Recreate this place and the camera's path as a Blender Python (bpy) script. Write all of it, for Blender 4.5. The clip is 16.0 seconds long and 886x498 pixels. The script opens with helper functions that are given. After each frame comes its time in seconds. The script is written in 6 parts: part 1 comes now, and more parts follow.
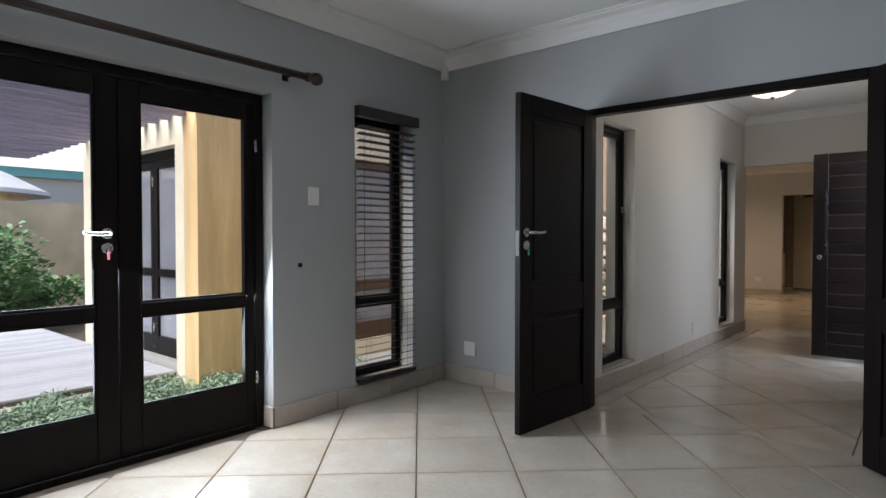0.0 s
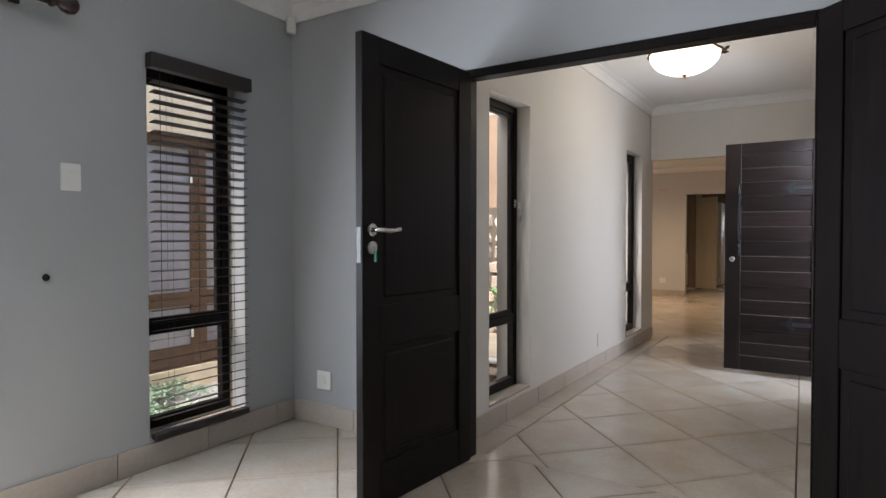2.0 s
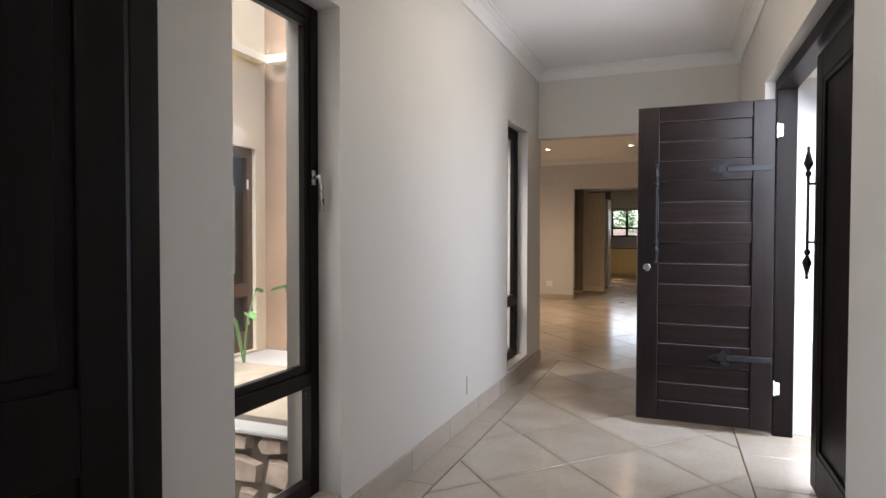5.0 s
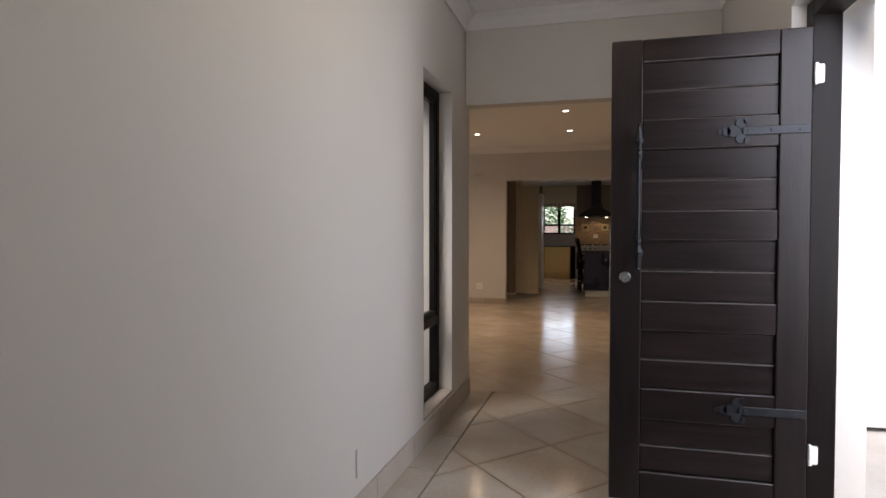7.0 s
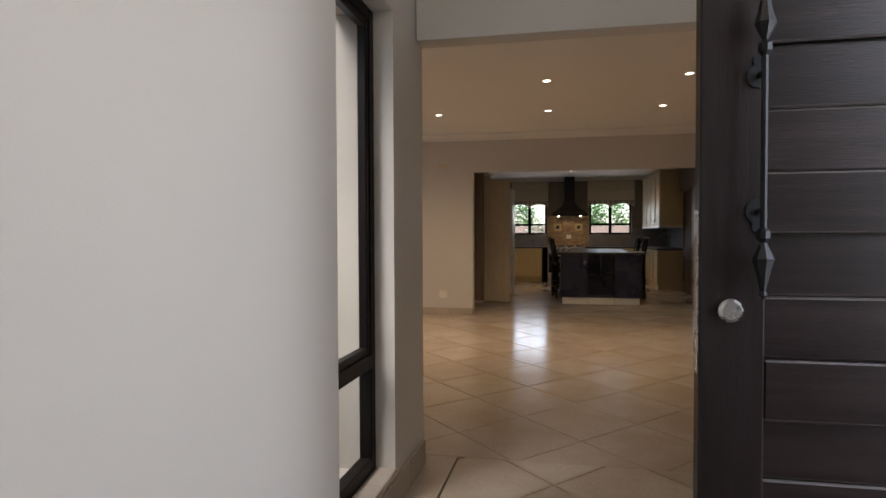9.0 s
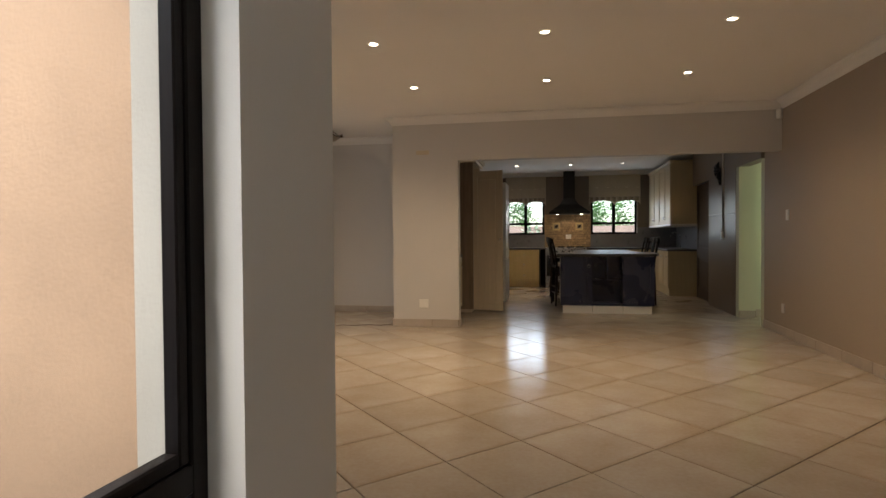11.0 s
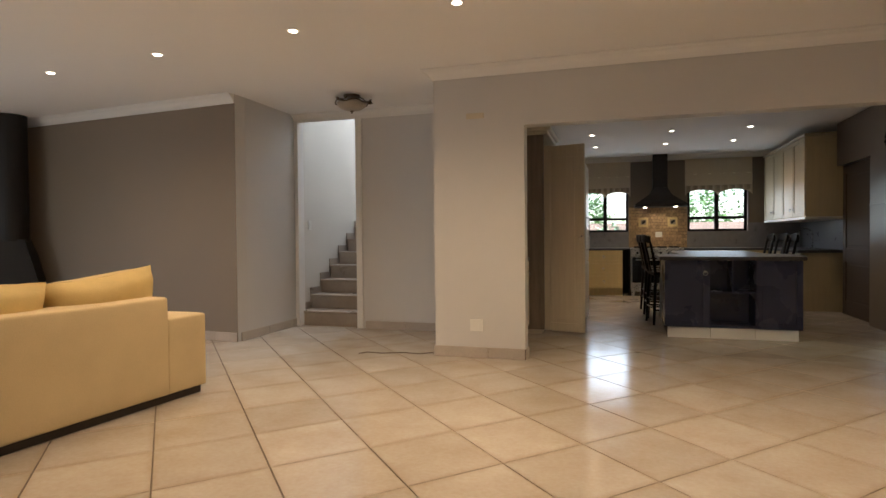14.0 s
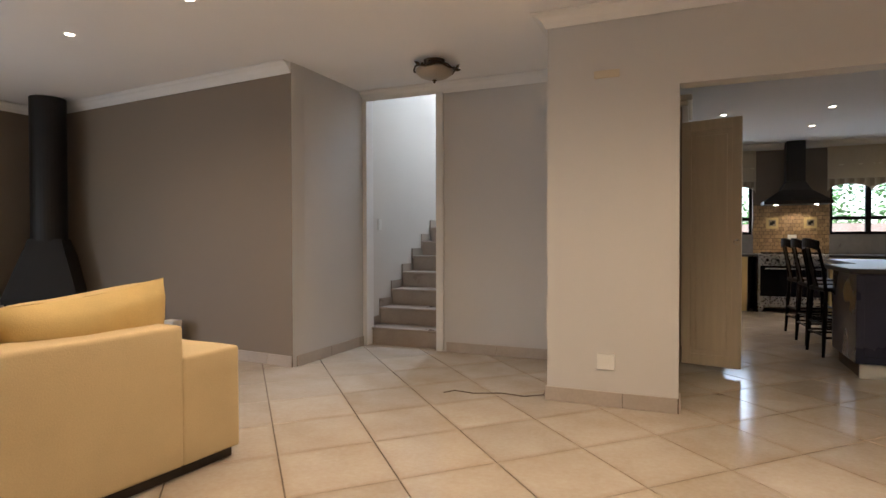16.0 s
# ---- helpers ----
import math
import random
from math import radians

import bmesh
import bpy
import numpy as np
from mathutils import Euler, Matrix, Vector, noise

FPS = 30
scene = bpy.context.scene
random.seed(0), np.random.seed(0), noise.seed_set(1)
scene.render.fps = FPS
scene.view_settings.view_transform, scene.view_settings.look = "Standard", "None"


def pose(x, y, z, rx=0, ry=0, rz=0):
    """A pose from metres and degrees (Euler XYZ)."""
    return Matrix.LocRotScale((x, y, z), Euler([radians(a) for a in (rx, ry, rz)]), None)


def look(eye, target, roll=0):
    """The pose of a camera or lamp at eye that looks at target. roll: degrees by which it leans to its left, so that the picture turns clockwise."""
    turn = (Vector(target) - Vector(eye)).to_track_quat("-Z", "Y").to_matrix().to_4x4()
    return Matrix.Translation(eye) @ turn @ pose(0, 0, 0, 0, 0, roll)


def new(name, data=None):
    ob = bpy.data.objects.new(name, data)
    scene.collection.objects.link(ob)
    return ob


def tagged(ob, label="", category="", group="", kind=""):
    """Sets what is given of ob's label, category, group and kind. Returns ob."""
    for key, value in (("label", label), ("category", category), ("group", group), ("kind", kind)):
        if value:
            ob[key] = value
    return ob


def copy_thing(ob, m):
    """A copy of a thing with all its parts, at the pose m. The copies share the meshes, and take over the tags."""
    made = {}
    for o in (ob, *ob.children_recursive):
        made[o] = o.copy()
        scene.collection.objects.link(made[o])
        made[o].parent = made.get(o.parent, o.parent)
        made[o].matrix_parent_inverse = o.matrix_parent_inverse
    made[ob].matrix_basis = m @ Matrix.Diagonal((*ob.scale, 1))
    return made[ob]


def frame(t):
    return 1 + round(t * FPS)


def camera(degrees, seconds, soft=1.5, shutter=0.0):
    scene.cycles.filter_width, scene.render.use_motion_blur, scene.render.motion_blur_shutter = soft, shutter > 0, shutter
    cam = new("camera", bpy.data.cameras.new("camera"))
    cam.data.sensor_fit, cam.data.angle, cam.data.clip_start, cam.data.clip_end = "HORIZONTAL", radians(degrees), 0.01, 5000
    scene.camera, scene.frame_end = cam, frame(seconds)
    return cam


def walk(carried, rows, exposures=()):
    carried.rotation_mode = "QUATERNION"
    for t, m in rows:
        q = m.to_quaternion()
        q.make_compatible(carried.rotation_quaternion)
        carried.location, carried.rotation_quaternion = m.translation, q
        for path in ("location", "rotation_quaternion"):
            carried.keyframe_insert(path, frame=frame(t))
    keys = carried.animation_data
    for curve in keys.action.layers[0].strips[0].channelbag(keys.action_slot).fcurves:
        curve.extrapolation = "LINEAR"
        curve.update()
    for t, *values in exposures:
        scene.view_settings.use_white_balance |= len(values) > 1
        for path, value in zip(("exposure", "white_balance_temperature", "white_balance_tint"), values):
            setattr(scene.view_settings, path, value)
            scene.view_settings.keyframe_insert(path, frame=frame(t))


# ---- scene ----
cam = camera(74.7, 16.0)
PATH = [
    (0, (-0.136, 0.757, 1.193), (-1.42, 2.29, 1.151), -0.0),
    (0.5, (-0.216, 0.989, 1.193), (-1.446, 2.566, 1.151), -0.0),
    (1, (-0.299, 1.257, 1.189), (-1.471, 2.877, 1.149), -0.1),
    (1.5, (-0.361, 1.527, 1.184), (-1.481, 3.184, 1.144), -0.1),
    (2, (-0.423, 1.794, 1.189), (-1.478, 3.493, 1.147), -0.0),
    (2.5, (-0.492, 2.074, 1.187), (-1.486, 3.809, 1.145), -0.1),
    (3, (-0.544, 2.359, 1.2), (-1.491, 4.12, 1.155), -0.1),
    (3.5, (-0.608, 2.657, 1.208), (-1.505, 4.444, 1.16), -0.0),
    (4, (-0.66, 2.943, 1.205), (-1.5, 4.757, 1.158), -0.1),
    (4.5, (-0.744, 3.255, 1.199), (-1.527, 5.095, 1.15), 0.0),
    (5, (-0.826, 3.543, 1.195), (-1.549, 5.407, 1.147), 0.1),
    (7.5, (-1.153, 5.151, 1.169), (-1.599, 7.098, 1.115), 0.1),
    (8, (-1.22, 5.472, 1.151), (-1.628, 7.428, 1.1), 0.2),
    (8.5, (-1.273, 5.811, 1.155), (-1.662, 7.771, 1.105), -0.0),
    (11, (-1.332, 7.391, 1.111), (-1.702, 9.356, 1.07), -0.4),
    (11.5, (-1.361, 7.745, 1.112), (-1.735, 9.709, 1.069), -0.3),
    (12, (-1.369, 8.085, 1.114), (-1.76, 10.046, 1.069), -0.2),
    (12.5, (-1.405, 8.417, 1.113), (-1.829, 10.371, 1.068), -0.2),
    (13, (-1.481, 8.718, 1.102), (-1.934, 10.666, 1.058), -0.4),
    (13.5, (-1.554, 9.053, 1.098), (-2.059, 10.987, 1.053), -0.4),
    (14, (-1.675, 9.368, 1.076), (-2.256, 11.281, 1.037), -0.5),
    (14.5, (-1.814, 9.677, 1.064), (-2.479, 11.563, 1.028), -0.4),
    (15, (-2.001, 9.973, 1.089), (-2.731, 11.834, 1.049), -0.2),
    (15.5, (-2.224, 10.21, 1.052), (-2.975, 12.063, 1.028), -0.1),
    (16, (-2.389, 10.532, 1.091), (-3.177, 12.37, 1.057), -0.1),
]
walk(cam, [(t, look(eye, target, roll)) for t, eye, target, roll in PATH], exposures=[(0, 0.75, 6300, 12), (0.5, 0.84, 6300, 12), (1.5, 1.25, 6400, 13), (2.5, 1.6, 6400, 14), (3, 1.72, 6400, 14), (4, 1.7, 6350, 14), (5, 1.5, 6350, 14), (7.5, 0.92, 6600, 17), (8.5, 1.03, 6600, 16), (11, 1.42, 6450, 10), (12.5, 1.74, 6500, 10), (14, 1.8, 6350, 10), (16, 1.9, 6050, 11)])

# ---- world, sun, exposure ----
world = bpy.data.worlds.new("world")
scene.world = world
world.use_nodes = True
wn = world.node_tree.nodes
sky = wn.new("ShaderNodeTexSky")
sky.sky_type = "NISHITA"
sky.sun_disc = False
sky.sun_elevation, sky.sun_rotation = radians(52), radians(193)
world.node_tree.links.new(sky.outputs["Color"], wn["Background"].inputs["Color"])
wn["Background"].inputs["Strength"].default_value = 0.15
sun = new("sun", bpy.data.lights.new("sun", "SUN"))
sun.data.energy, sun.data.angle, sun.data.color = 5.0, radians(50), (1.0, 0.95, 0.88)
sun.matrix_world = look((-3, -13, 17), (0, 0, 0))


def area_lamp(name, eye, target, sx, sy, watts, color):
    ob = new(name, bpy.data.lights.new(name, "AREA"))
    ob.data.shape, ob.data.size, ob.data.size_y = "RECTANGLE", sx, sy
    ob.data.energy, ob.data.color = watts, color
    ob.matrix_world = look(eye, target)
    return ob


DAY = (0.82, 0.91, 1.0)
# cool fill at an unseen opening, added to brighten the living room
area_lamp("daylight_living_door", (-9.4, 10.9, 1.1), (-5, 11.2, 0.9), 2.4, 1.9, 9, DAY)
# daylight standing in the window and door openings
area_lamp("daylight_french_door", (-3.325, 1.97, 1.15), (-0.4, 1.75, 0.3), 1.6, 1.7, 62, DAY)
area_lamp("daylight_front_door", (0.12, 6.86, 1.3), (-1.1, 7.45, 0.45), 0.7, 1.8, 14.5, (0.84, 0.91, 1.0))
area_lamp("daylight_hall_window", (-2.24, 5.25, 1.1), (0, 5.25, 1.0), 0.5, 1.8, 0.9, (1.0, 0.97, 0.92))
area_lamp("daylight_hall_window", (-2.17, 8.19, 1.1), (0, 8.19, 1.0), 0.5, 1.8, 0.6, (0.78, 0.87, 1.0))
area_lamp("daylight_kitchen_window", (-1.93, 20.98, 1.5), (-1.93, 15, 1.0), 0.8, 0.7, 2.3, DAY)
area_lamp("daylight_kitchen_window", (0.03, 20.98, 1.5), (0.03, 15, 1.0), 0.9, 0.7, 2.3, DAY)
area_lamp("daylight_stairwell", (-5.05, 18.3, 4.9), (-5.0, 14.8, 0.8), 0.8, 2.0, 46, (0.78, 0.88, 1.0))
area_lamp("daylight_passage", (3.3, 15.4, 1.5), (1.0, 15.6, 1.2), 0.8, 1.2, 5, (0.93, 1.0, 0.8))


# ---- materials ----
def mat(name, color, rough=0.5, metal=0.0, var=0.12, scale=6.0, fine=60.0, bump=0.1, rand=0.0, coat=0.0, grain=None, spec=0.5, low=None):
    """Principled paint with broad and fine variation; rand: change from piece to piece; grain: stretch of the noise along x, y, z."""
    m = bpy.data.materials.new(name)
    m.use_nodes = True
    n, l = m.node_tree.nodes, m.node_tree.links
    b = n["Principled BSDF"]
    b.inputs["Metallic"].default_value = metal
    b.inputs["Coat Weight"].default_value = coat
    b.inputs["Specular IOR Level"].default_value = spec
    tc, mp = n.new("ShaderNodeTexCoord"), n.new("ShaderNodeMapping")
    if rand:
        shift, spread = n.new("ShaderNodeObjectInfo"), n.new("ShaderNodeVectorMath")
        spread.operation = "MULTIPLY_ADD"
        l.new(shift.outputs["Random"], spread.inputs[0])
        spread.inputs[1].default_value = (31.0, 17.0, 23.0)
        l.new(tc.outputs["Object"], spread.inputs[2])
        l.new(spread.outputs[0], mp.inputs["Vector"])
    else:
        l.new(tc.outputs["Object"], mp.inputs["Vector"])
    mp.inputs["Scale"].default_value = grain or (1, 1, 1)
    n1, n2 = n.new("ShaderNodeTexNoise"), n.new("ShaderNodeTexNoise")
    for nn, sc, det in ((n1, scale, 4), (n2, fine, 6)):
        nn.inputs["Scale"].default_value, nn.inputs["Detail"].default_value = sc, det
        l.new(mp.outputs["Vector"], nn.inputs["Vector"])
    mix = n.new("ShaderNodeMath")
    mix.operation = "MULTIPLY_ADD"
    l.new(n1.outputs["Fac"], mix.inputs[0])
    mix.inputs[1].default_value = 0.65
    half = n.new("ShaderNodeMath")
    half.operation = "MULTIPLY"
    l.new(n2.outputs["Fac"], half.inputs[0])
    half.inputs[1].default_value = 0.35
    l.new(half.outputs[0], mix.inputs[2])
    ramp = n.new("ShaderNodeValToRGB")
    ramp.color_ramp.elements[0].position, ramp.color_ramp.elements[1].position = 0.3, 0.7
    ramp.color_ramp.elements[0].color = (*(low or [c * (1 - var) for c in color]), 1)
    ramp.color_ramp.elements[1].color = (*[min(1, c * (1 + var)) for c in color], 1)
    l.new(mix.outputs[0], ramp.inputs["Fac"])
    out = ramp.outputs["Color"]
    if rand:
        oi, hsv = n.new("ShaderNodeObjectInfo"), n.new("ShaderNodeHueSaturation")
        mr = n.new("ShaderNodeMapRange")
        mr.inputs["To Min"].default_value, mr.inputs["To Max"].default_value = 1 - rand, 1 + rand
        l.new(oi.outputs["Random"], mr.inputs["Value"])
        l.new(mr.outputs["Result"], hsv.inputs["Value"])
        l.new(out, hsv.inputs["Color"])
        out = hsv.outputs["Color"]
    l.new(out, b.inputs["Base Color"])
    rr = n.new("ShaderNodeMapRange")
    rr.inputs["To Min"].default_value, rr.inputs["To Max"].default_value = max(0.02, rough - 0.08), min(1, rough + 0.08)
    l.new(n1.outputs["Fac"], rr.inputs["Value"])
    l.new(rr.outputs["Result"], b.inputs["Roughness"])
    if bump:
        bp = n.new("ShaderNodeBump")
        bp.inputs["Strength"].default_value, bp.inputs["Distance"].default_value = bump, 0.004
        l.new(n2.outputs["Fac"], bp.inputs["Height"])
        l.new(bp.outputs["Normal"], b.inputs["Normal"])
    return m


def glass(name, tint=(0.95, 0.97, 0.97)):
    """A clear pane that mirrors more at a slant."""
    m = bpy.data.materials.new(name)
    m.use_nodes = True
    n, l = m.node_tree.nodes, m.node_tree.links
    n.clear()
    o, mx, tr, gl, lw, pw, ml = (n.new(k) for k in ("ShaderNodeOutputMaterial", "ShaderNodeMixShader", "ShaderNodeBsdfTransparent", "ShaderNodeBsdfGlossy", "ShaderNodeLayerWeight", "ShaderNodeMath", "ShaderNodeMath"))
    tr.inputs["Color"].default_value = (*tint, 1)
    gl.inputs["Roughness"].default_value = 0.02
    pw.operation, ml.operation = "POWER", "MULTIPLY_ADD"
    pw.inputs[1].default_value, ml.inputs[1].default_value, ml.inputs[2].default_value = 5.0, 0.14, 0.012
    l.new(lw.outputs["Facing"], pw.inputs[0])
    l.new(pw.outputs[0], ml.inputs[0])
    l.new(ml.outputs[0], mx.inputs["Fac"])
    l.new(tr.outputs["BSDF"], mx.inputs[1])
    l.new(gl.outputs["BSDF"], mx.inputs[2])
    l.new(mx.outputs["Shader"], o.inputs["Surface"])
    return m


def glow(name, color, strength):
    m = bpy.data.materials.new(name)
    m.use_nodes = True
    b = m.node_tree.nodes["Principled BSDF"]
    b.inputs["Base Color"].default_value = (*color, 1)
    b.inputs["Emission Color"].default_value = (*color, 1)
    b.inputs["Emission Strength"].default_value = strength
    return m


GREY = mat("grey_blue_wall_paint", (0.405, 0.413, 0.413), 0.6, var=0.04, scale=1.5, fine=220, bump=0.12)
WHITE = mat("off_white_wall_paint", (0.665, 0.635, 0.59), 0.55, var=0.03, scale=1.2, fine=220, bump=0.12)
SAND = mat("sand_brown_wall_paint", (0.38, 0.315, 0.245), 0.6, var=0.03, scale=1.2, fine=220, bump=0.1)
BEIGE = mat("warm_beige_wall_paint", (0.605, 0.59, 0.57), 0.6, var=0.03, scale=1.2, fine=220, bump=0.1)
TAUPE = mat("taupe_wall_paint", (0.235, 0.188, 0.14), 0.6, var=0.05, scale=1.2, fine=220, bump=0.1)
KWALL = mat("grey_taupe_kitchen_paint", (0.18, 0.142, 0.108), 0.36, var=0.06, scale=2, fine=200, bump=0.1)
LIT = mat("pale_green_passage_paint", (0.62, 0.64, 0.48), 0.6, var=0.04, scale=1.2, fine=200, bump=0.1)
CEIL = mat("matt_ceiling_paint", (0.86, 0.855, 0.85), 0.8, var=0.02, scale=1, fine=150, bump=0.05)
COVE = mat("white_plaster_cornice", (0.80, 0.79, 0.77), 0.6, var=0.03, scale=3, fine=100, bump=0.05)
TILE = mat("glazed_cream_floor_tile", (0.455, 0.412, 0.362), 0.16, var=0.14, scale=3.2, fine=45, bump=0.025, rand=0.08, spec=0.5, low=(0.42, 0.348, 0.27))


def rimmed_tile():
    """The floor tile with the brownish, slightly worn rim of its glaze."""
    m = TILE.copy()
    m.name = "glazed_cream_floor_tile_rimmed"
    n, l = m.node_tree.nodes, m.node_tree.links
    b = n["Principled BSDF"]
    src = b.inputs["Base Color"].links[0].from_socket
    tc, ab, dv, sm = n.new("ShaderNodeTexCoord"), n.new("ShaderNodeVectorMath"), n.new("ShaderNodeVectorMath"), n.new("ShaderNodeVectorMath")
    ab.operation, dv.operation, sm.operation = "ABSOLUTE", "MULTIPLY", "DOT_PRODUCT"
    l.new(tc.outputs["Object"], ab.inputs[0])
    l.new(ab.outputs[0], dv.inputs[0])
    dv.inputs[1].default_value = (1 / 0.352, 1 / 0.37, 0)
    l.new(dv.outputs[0], sm.inputs[0])
    sm.inputs[1].default_value = (1, 1, 0)
    wob = n.new("ShaderNodeTexNoise")
    wob.inputs["Scale"].default_value = 9
    add = n.new("ShaderNodeMath")
    add.operation = "MULTIPLY_ADD"
    l.new(wob.outputs["Fac"], add.inputs[0])
    add.inputs[1].default_value = 0.14
    l.new(sm.outputs["Value"], add.inputs[2])
    mr = n.new("ShaderNodeMapRange")
    mr.interpolation_type = "SMOOTHSTEP"
    mr.inputs["From Min"].default_value, mr.inputs["From Max"].default_value = 0.90, 1.10
    mr.inputs["To Min"].default_value, mr.inputs["To Max"].default_value = 0.0, 0.30
    l.new(add.outputs[0], mr.inputs["Value"])
    mx = n.new("ShaderNodeMixRGB")
    l.new(mr.outputs["Result"], mx.inputs["Fac"])
    l.new(src, mx.inputs["Color1"])
    mx.inputs["Color2"].default_value = (0.32, 0.22, 0.13, 1)
    l.new(mx.outputs["Color"], b.inputs["Base Color"])
    return m


RIMTILE = rimmed_tile()
STAIRTILE = mat("brown_grey_stair_tile", (0.36, 0.30, 0.25), 0.3, var=0.14, scale=4, fine=50, bump=0.03, rand=0.08)
SKIRT = mat("cream_skirting_tile", (0.46, 0.40, 0.34), 0.5, var=0.12, scale=4, fine=50, bump=0.03, rand=0.08)
GROUT = mat("brown_tile_grout", (0.13, 0.095, 0.07), 0.9, var=0.2, scale=9, fine=120, bump=0.3)
DARK = mat("dark_stained_timber", (0.0085, 0.0060, 0.0054), 0.42, var=0.35, scale=5, fine=50, bump=0.12, grain=(8, 8, 0.5), spec=0.12)
DARKH = mat("worn_dark_stained_boards", (0.0115, 0.0068, 0.0064), 0.36, var=0.6, scale=5, fine=45, bump=0.18, grain=(0.6, 8, 9), rand=0.25, spec=0.3)
DARKV = mat("worn_dark_stained_stile", (0.0115, 0.0072, 0.0068), 0.38, var=0.5, scale=5, fine=45, bump=0.18, grain=(8, 8, 0.6), rand=0.2, spec=0.3)
BROWN = mat("brown_varnished_timber", (0.085, 0.045, 0.025), 0.4, var=0.3, scale=5, fine=45, bump=0.15, grain=(8, 8, 0.5))
ROD = mat("mahogany_rod", (0.035, 0.016, 0.012), 0.3, var=0.3, scale=6, fine=60, bump=0.05, grain=(8, 0.5, 8))
WORN = mat("bare_worn_board_edge", (0.045, 0.036, 0.033), 0.55, var=0.7, scale=9, fine=60, bump=0.3, grain=(1.2, 8, 8))
STRAP = mat("grey_blackened_iron", (0.022, 0.024, 0.028), 0.5, 0.5, var=0.35, scale=25, fine=120, bump=0.35)
DULL = mat("dull_worn_steel", (0.20, 0.20, 0.20), 0.7, 0.6, var=0.2, scale=30, fine=150, bump=0.05)
DOORFILL = mat("dark_taupe_doorway_fill", (0.085, 0.064, 0.048), 0.6, var=0.1, scale=3, fine=120, bump=0.05, spec=0.2)
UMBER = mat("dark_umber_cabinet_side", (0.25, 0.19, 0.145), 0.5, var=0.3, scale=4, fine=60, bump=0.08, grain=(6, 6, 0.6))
LITGAP = mat("painted_light_gap_squares", (0.82, 0.77, 0.62), 0.9, var=0.08, scale=20, fine=200, bump=0.2)
BRICKISH = mat("pinkish_garden_wall", (0.24, 0.18, 0.155), 0.9, var=0.2, scale=4, fine=60, bump=0.4)
STEEL = mat("brushed_steel", (0.55, 0.54, 0.52), 0.28, 1.0, var=0.06, scale=30, fine=200, bump=0.02)
IRON = mat("black_wrought_iron", (0.016, 0.017, 0.019), 0.45, 0.6, var=0.3, scale=25, fine=120, bump=0.25)
BRONZE = mat("aged_bronze", (0.10, 0.07, 0.04), 0.4, 0.9, var=0.3, scale=25, fine=120, bump=0.15)
PLASTIC = mat("white_plastic", (0.78, 0.77, 0.73), 0.35, var=0.02, scale=5, fine=80, bump=0.0)
IVORY = mat("yellowed_plastic", (0.62, 0.54, 0.40), 0.4, var=0.03, scale=5, fine=80, bump=0.0)
BLIND = mat("dark_brown_blind_slat", (0.022, 0.015, 0.013), 0.35, var=0.2, scale=5, fine=60, bump=0.03, grain=(8, 0.6, 8))
GLASS = glass("clear_glass")
SOFA = mat("yellow_microsuede", (0.58, 0.46, 0.27), 0.9, var=0.10, scale=3, fine=160, bump=0.25)
PILLOW = mat("golden_cushion_fabric", (0.58, 0.43, 0.18), 0.85, var=0.12, scale=5, fine=170, bump=0.25)
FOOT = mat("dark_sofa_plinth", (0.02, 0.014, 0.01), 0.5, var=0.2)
STOVE = mat("matt_black_stove_steel", (0.016, 0.014, 0.013), 0.5, 0.3, var=0.2, scale=6, fine=120, bump=0.06)
NAVY = mat("navy_lacquered_board", (0.026, 0.031, 0.07), 0.28, var=0.15, scale=3, fine=80, bump=0.02)
GRANITE = mat("dark_granite", (0.045, 0.043, 0.043), 0.45, var=0.6, scale=60, fine=220, bump=0.0)
CREAMWOOD = mat("cream_painted_cabinet_wood", (0.60, 0.47, 0.23), 0.4, var=0.08, scale=4, fine=60, bump=0.05, grain=(6, 6, 0.6))
PALEWOOD = mat("dull_cream_cabinet_wood", (0.52, 0.44, 0.28), 0.45, var=0.08, scale=4, fine=60, bump=0.05, grain=(6, 6, 0.6))
PINE = mat("limed_pantry_wood", (0.60, 0.52, 0.40), 0.45, var=0.07, scale=4, fine=60, bump=0.08, grain=(8, 8, 0.6))
FABRIC = mat("cream_roman_blind_fabric", (0.66, 0.59, 0.45), 0.9, var=0.10, scale=30, fine=200, bump=0.2, grain=(8, 1, 0.3))
fn, fl = FABRIC.node_tree.nodes, FABRIC.node_tree.links
thin, blend_in = fn.new("ShaderNodeBsdfTranslucent"), fn.new("ShaderNodeMixShader")
thin.inputs["Color"].default_value = (0.62, 0.54, 0.40, 1)
blend_in.inputs["Fac"].default_value = 0.3
fl.new(fn["Principled BSDF"].outputs["BSDF"], blend_in.inputs[1])
fl.new(thin.outputs["BSDF"], blend_in.inputs[2])
fl.new(blend_in.outputs["Shader"], fn["Material Output"].inputs["Surface"])
DRYSOIL = mat("dry_pale_soil", (0.34, 0.28, 0.21), 0.95, var=0.25, scale=7, fine=70, bump=0.5)
FABRICD = mat("striped_blind_fabric", (0.30, 0.25, 0.19), 0.9, var=0.1, scale=30, fine=200, bump=0.2)
SPLASH = mat("tumbled_stone_splashback", (0.40, 0.27, 0.15), 0.5, var=0.25, scale=8, fine=80, bump=0.2, rand=0.22)
GREYSPLASH = mat("grey_splashback", (0.22, 0.22, 0.23), 0.3, var=0.15, scale=10, fine=80, bump=0.1)
BLACKGLASS = mat("black_oven_glass", (0.008, 0.008, 0.009), 0.06, var=0.1)
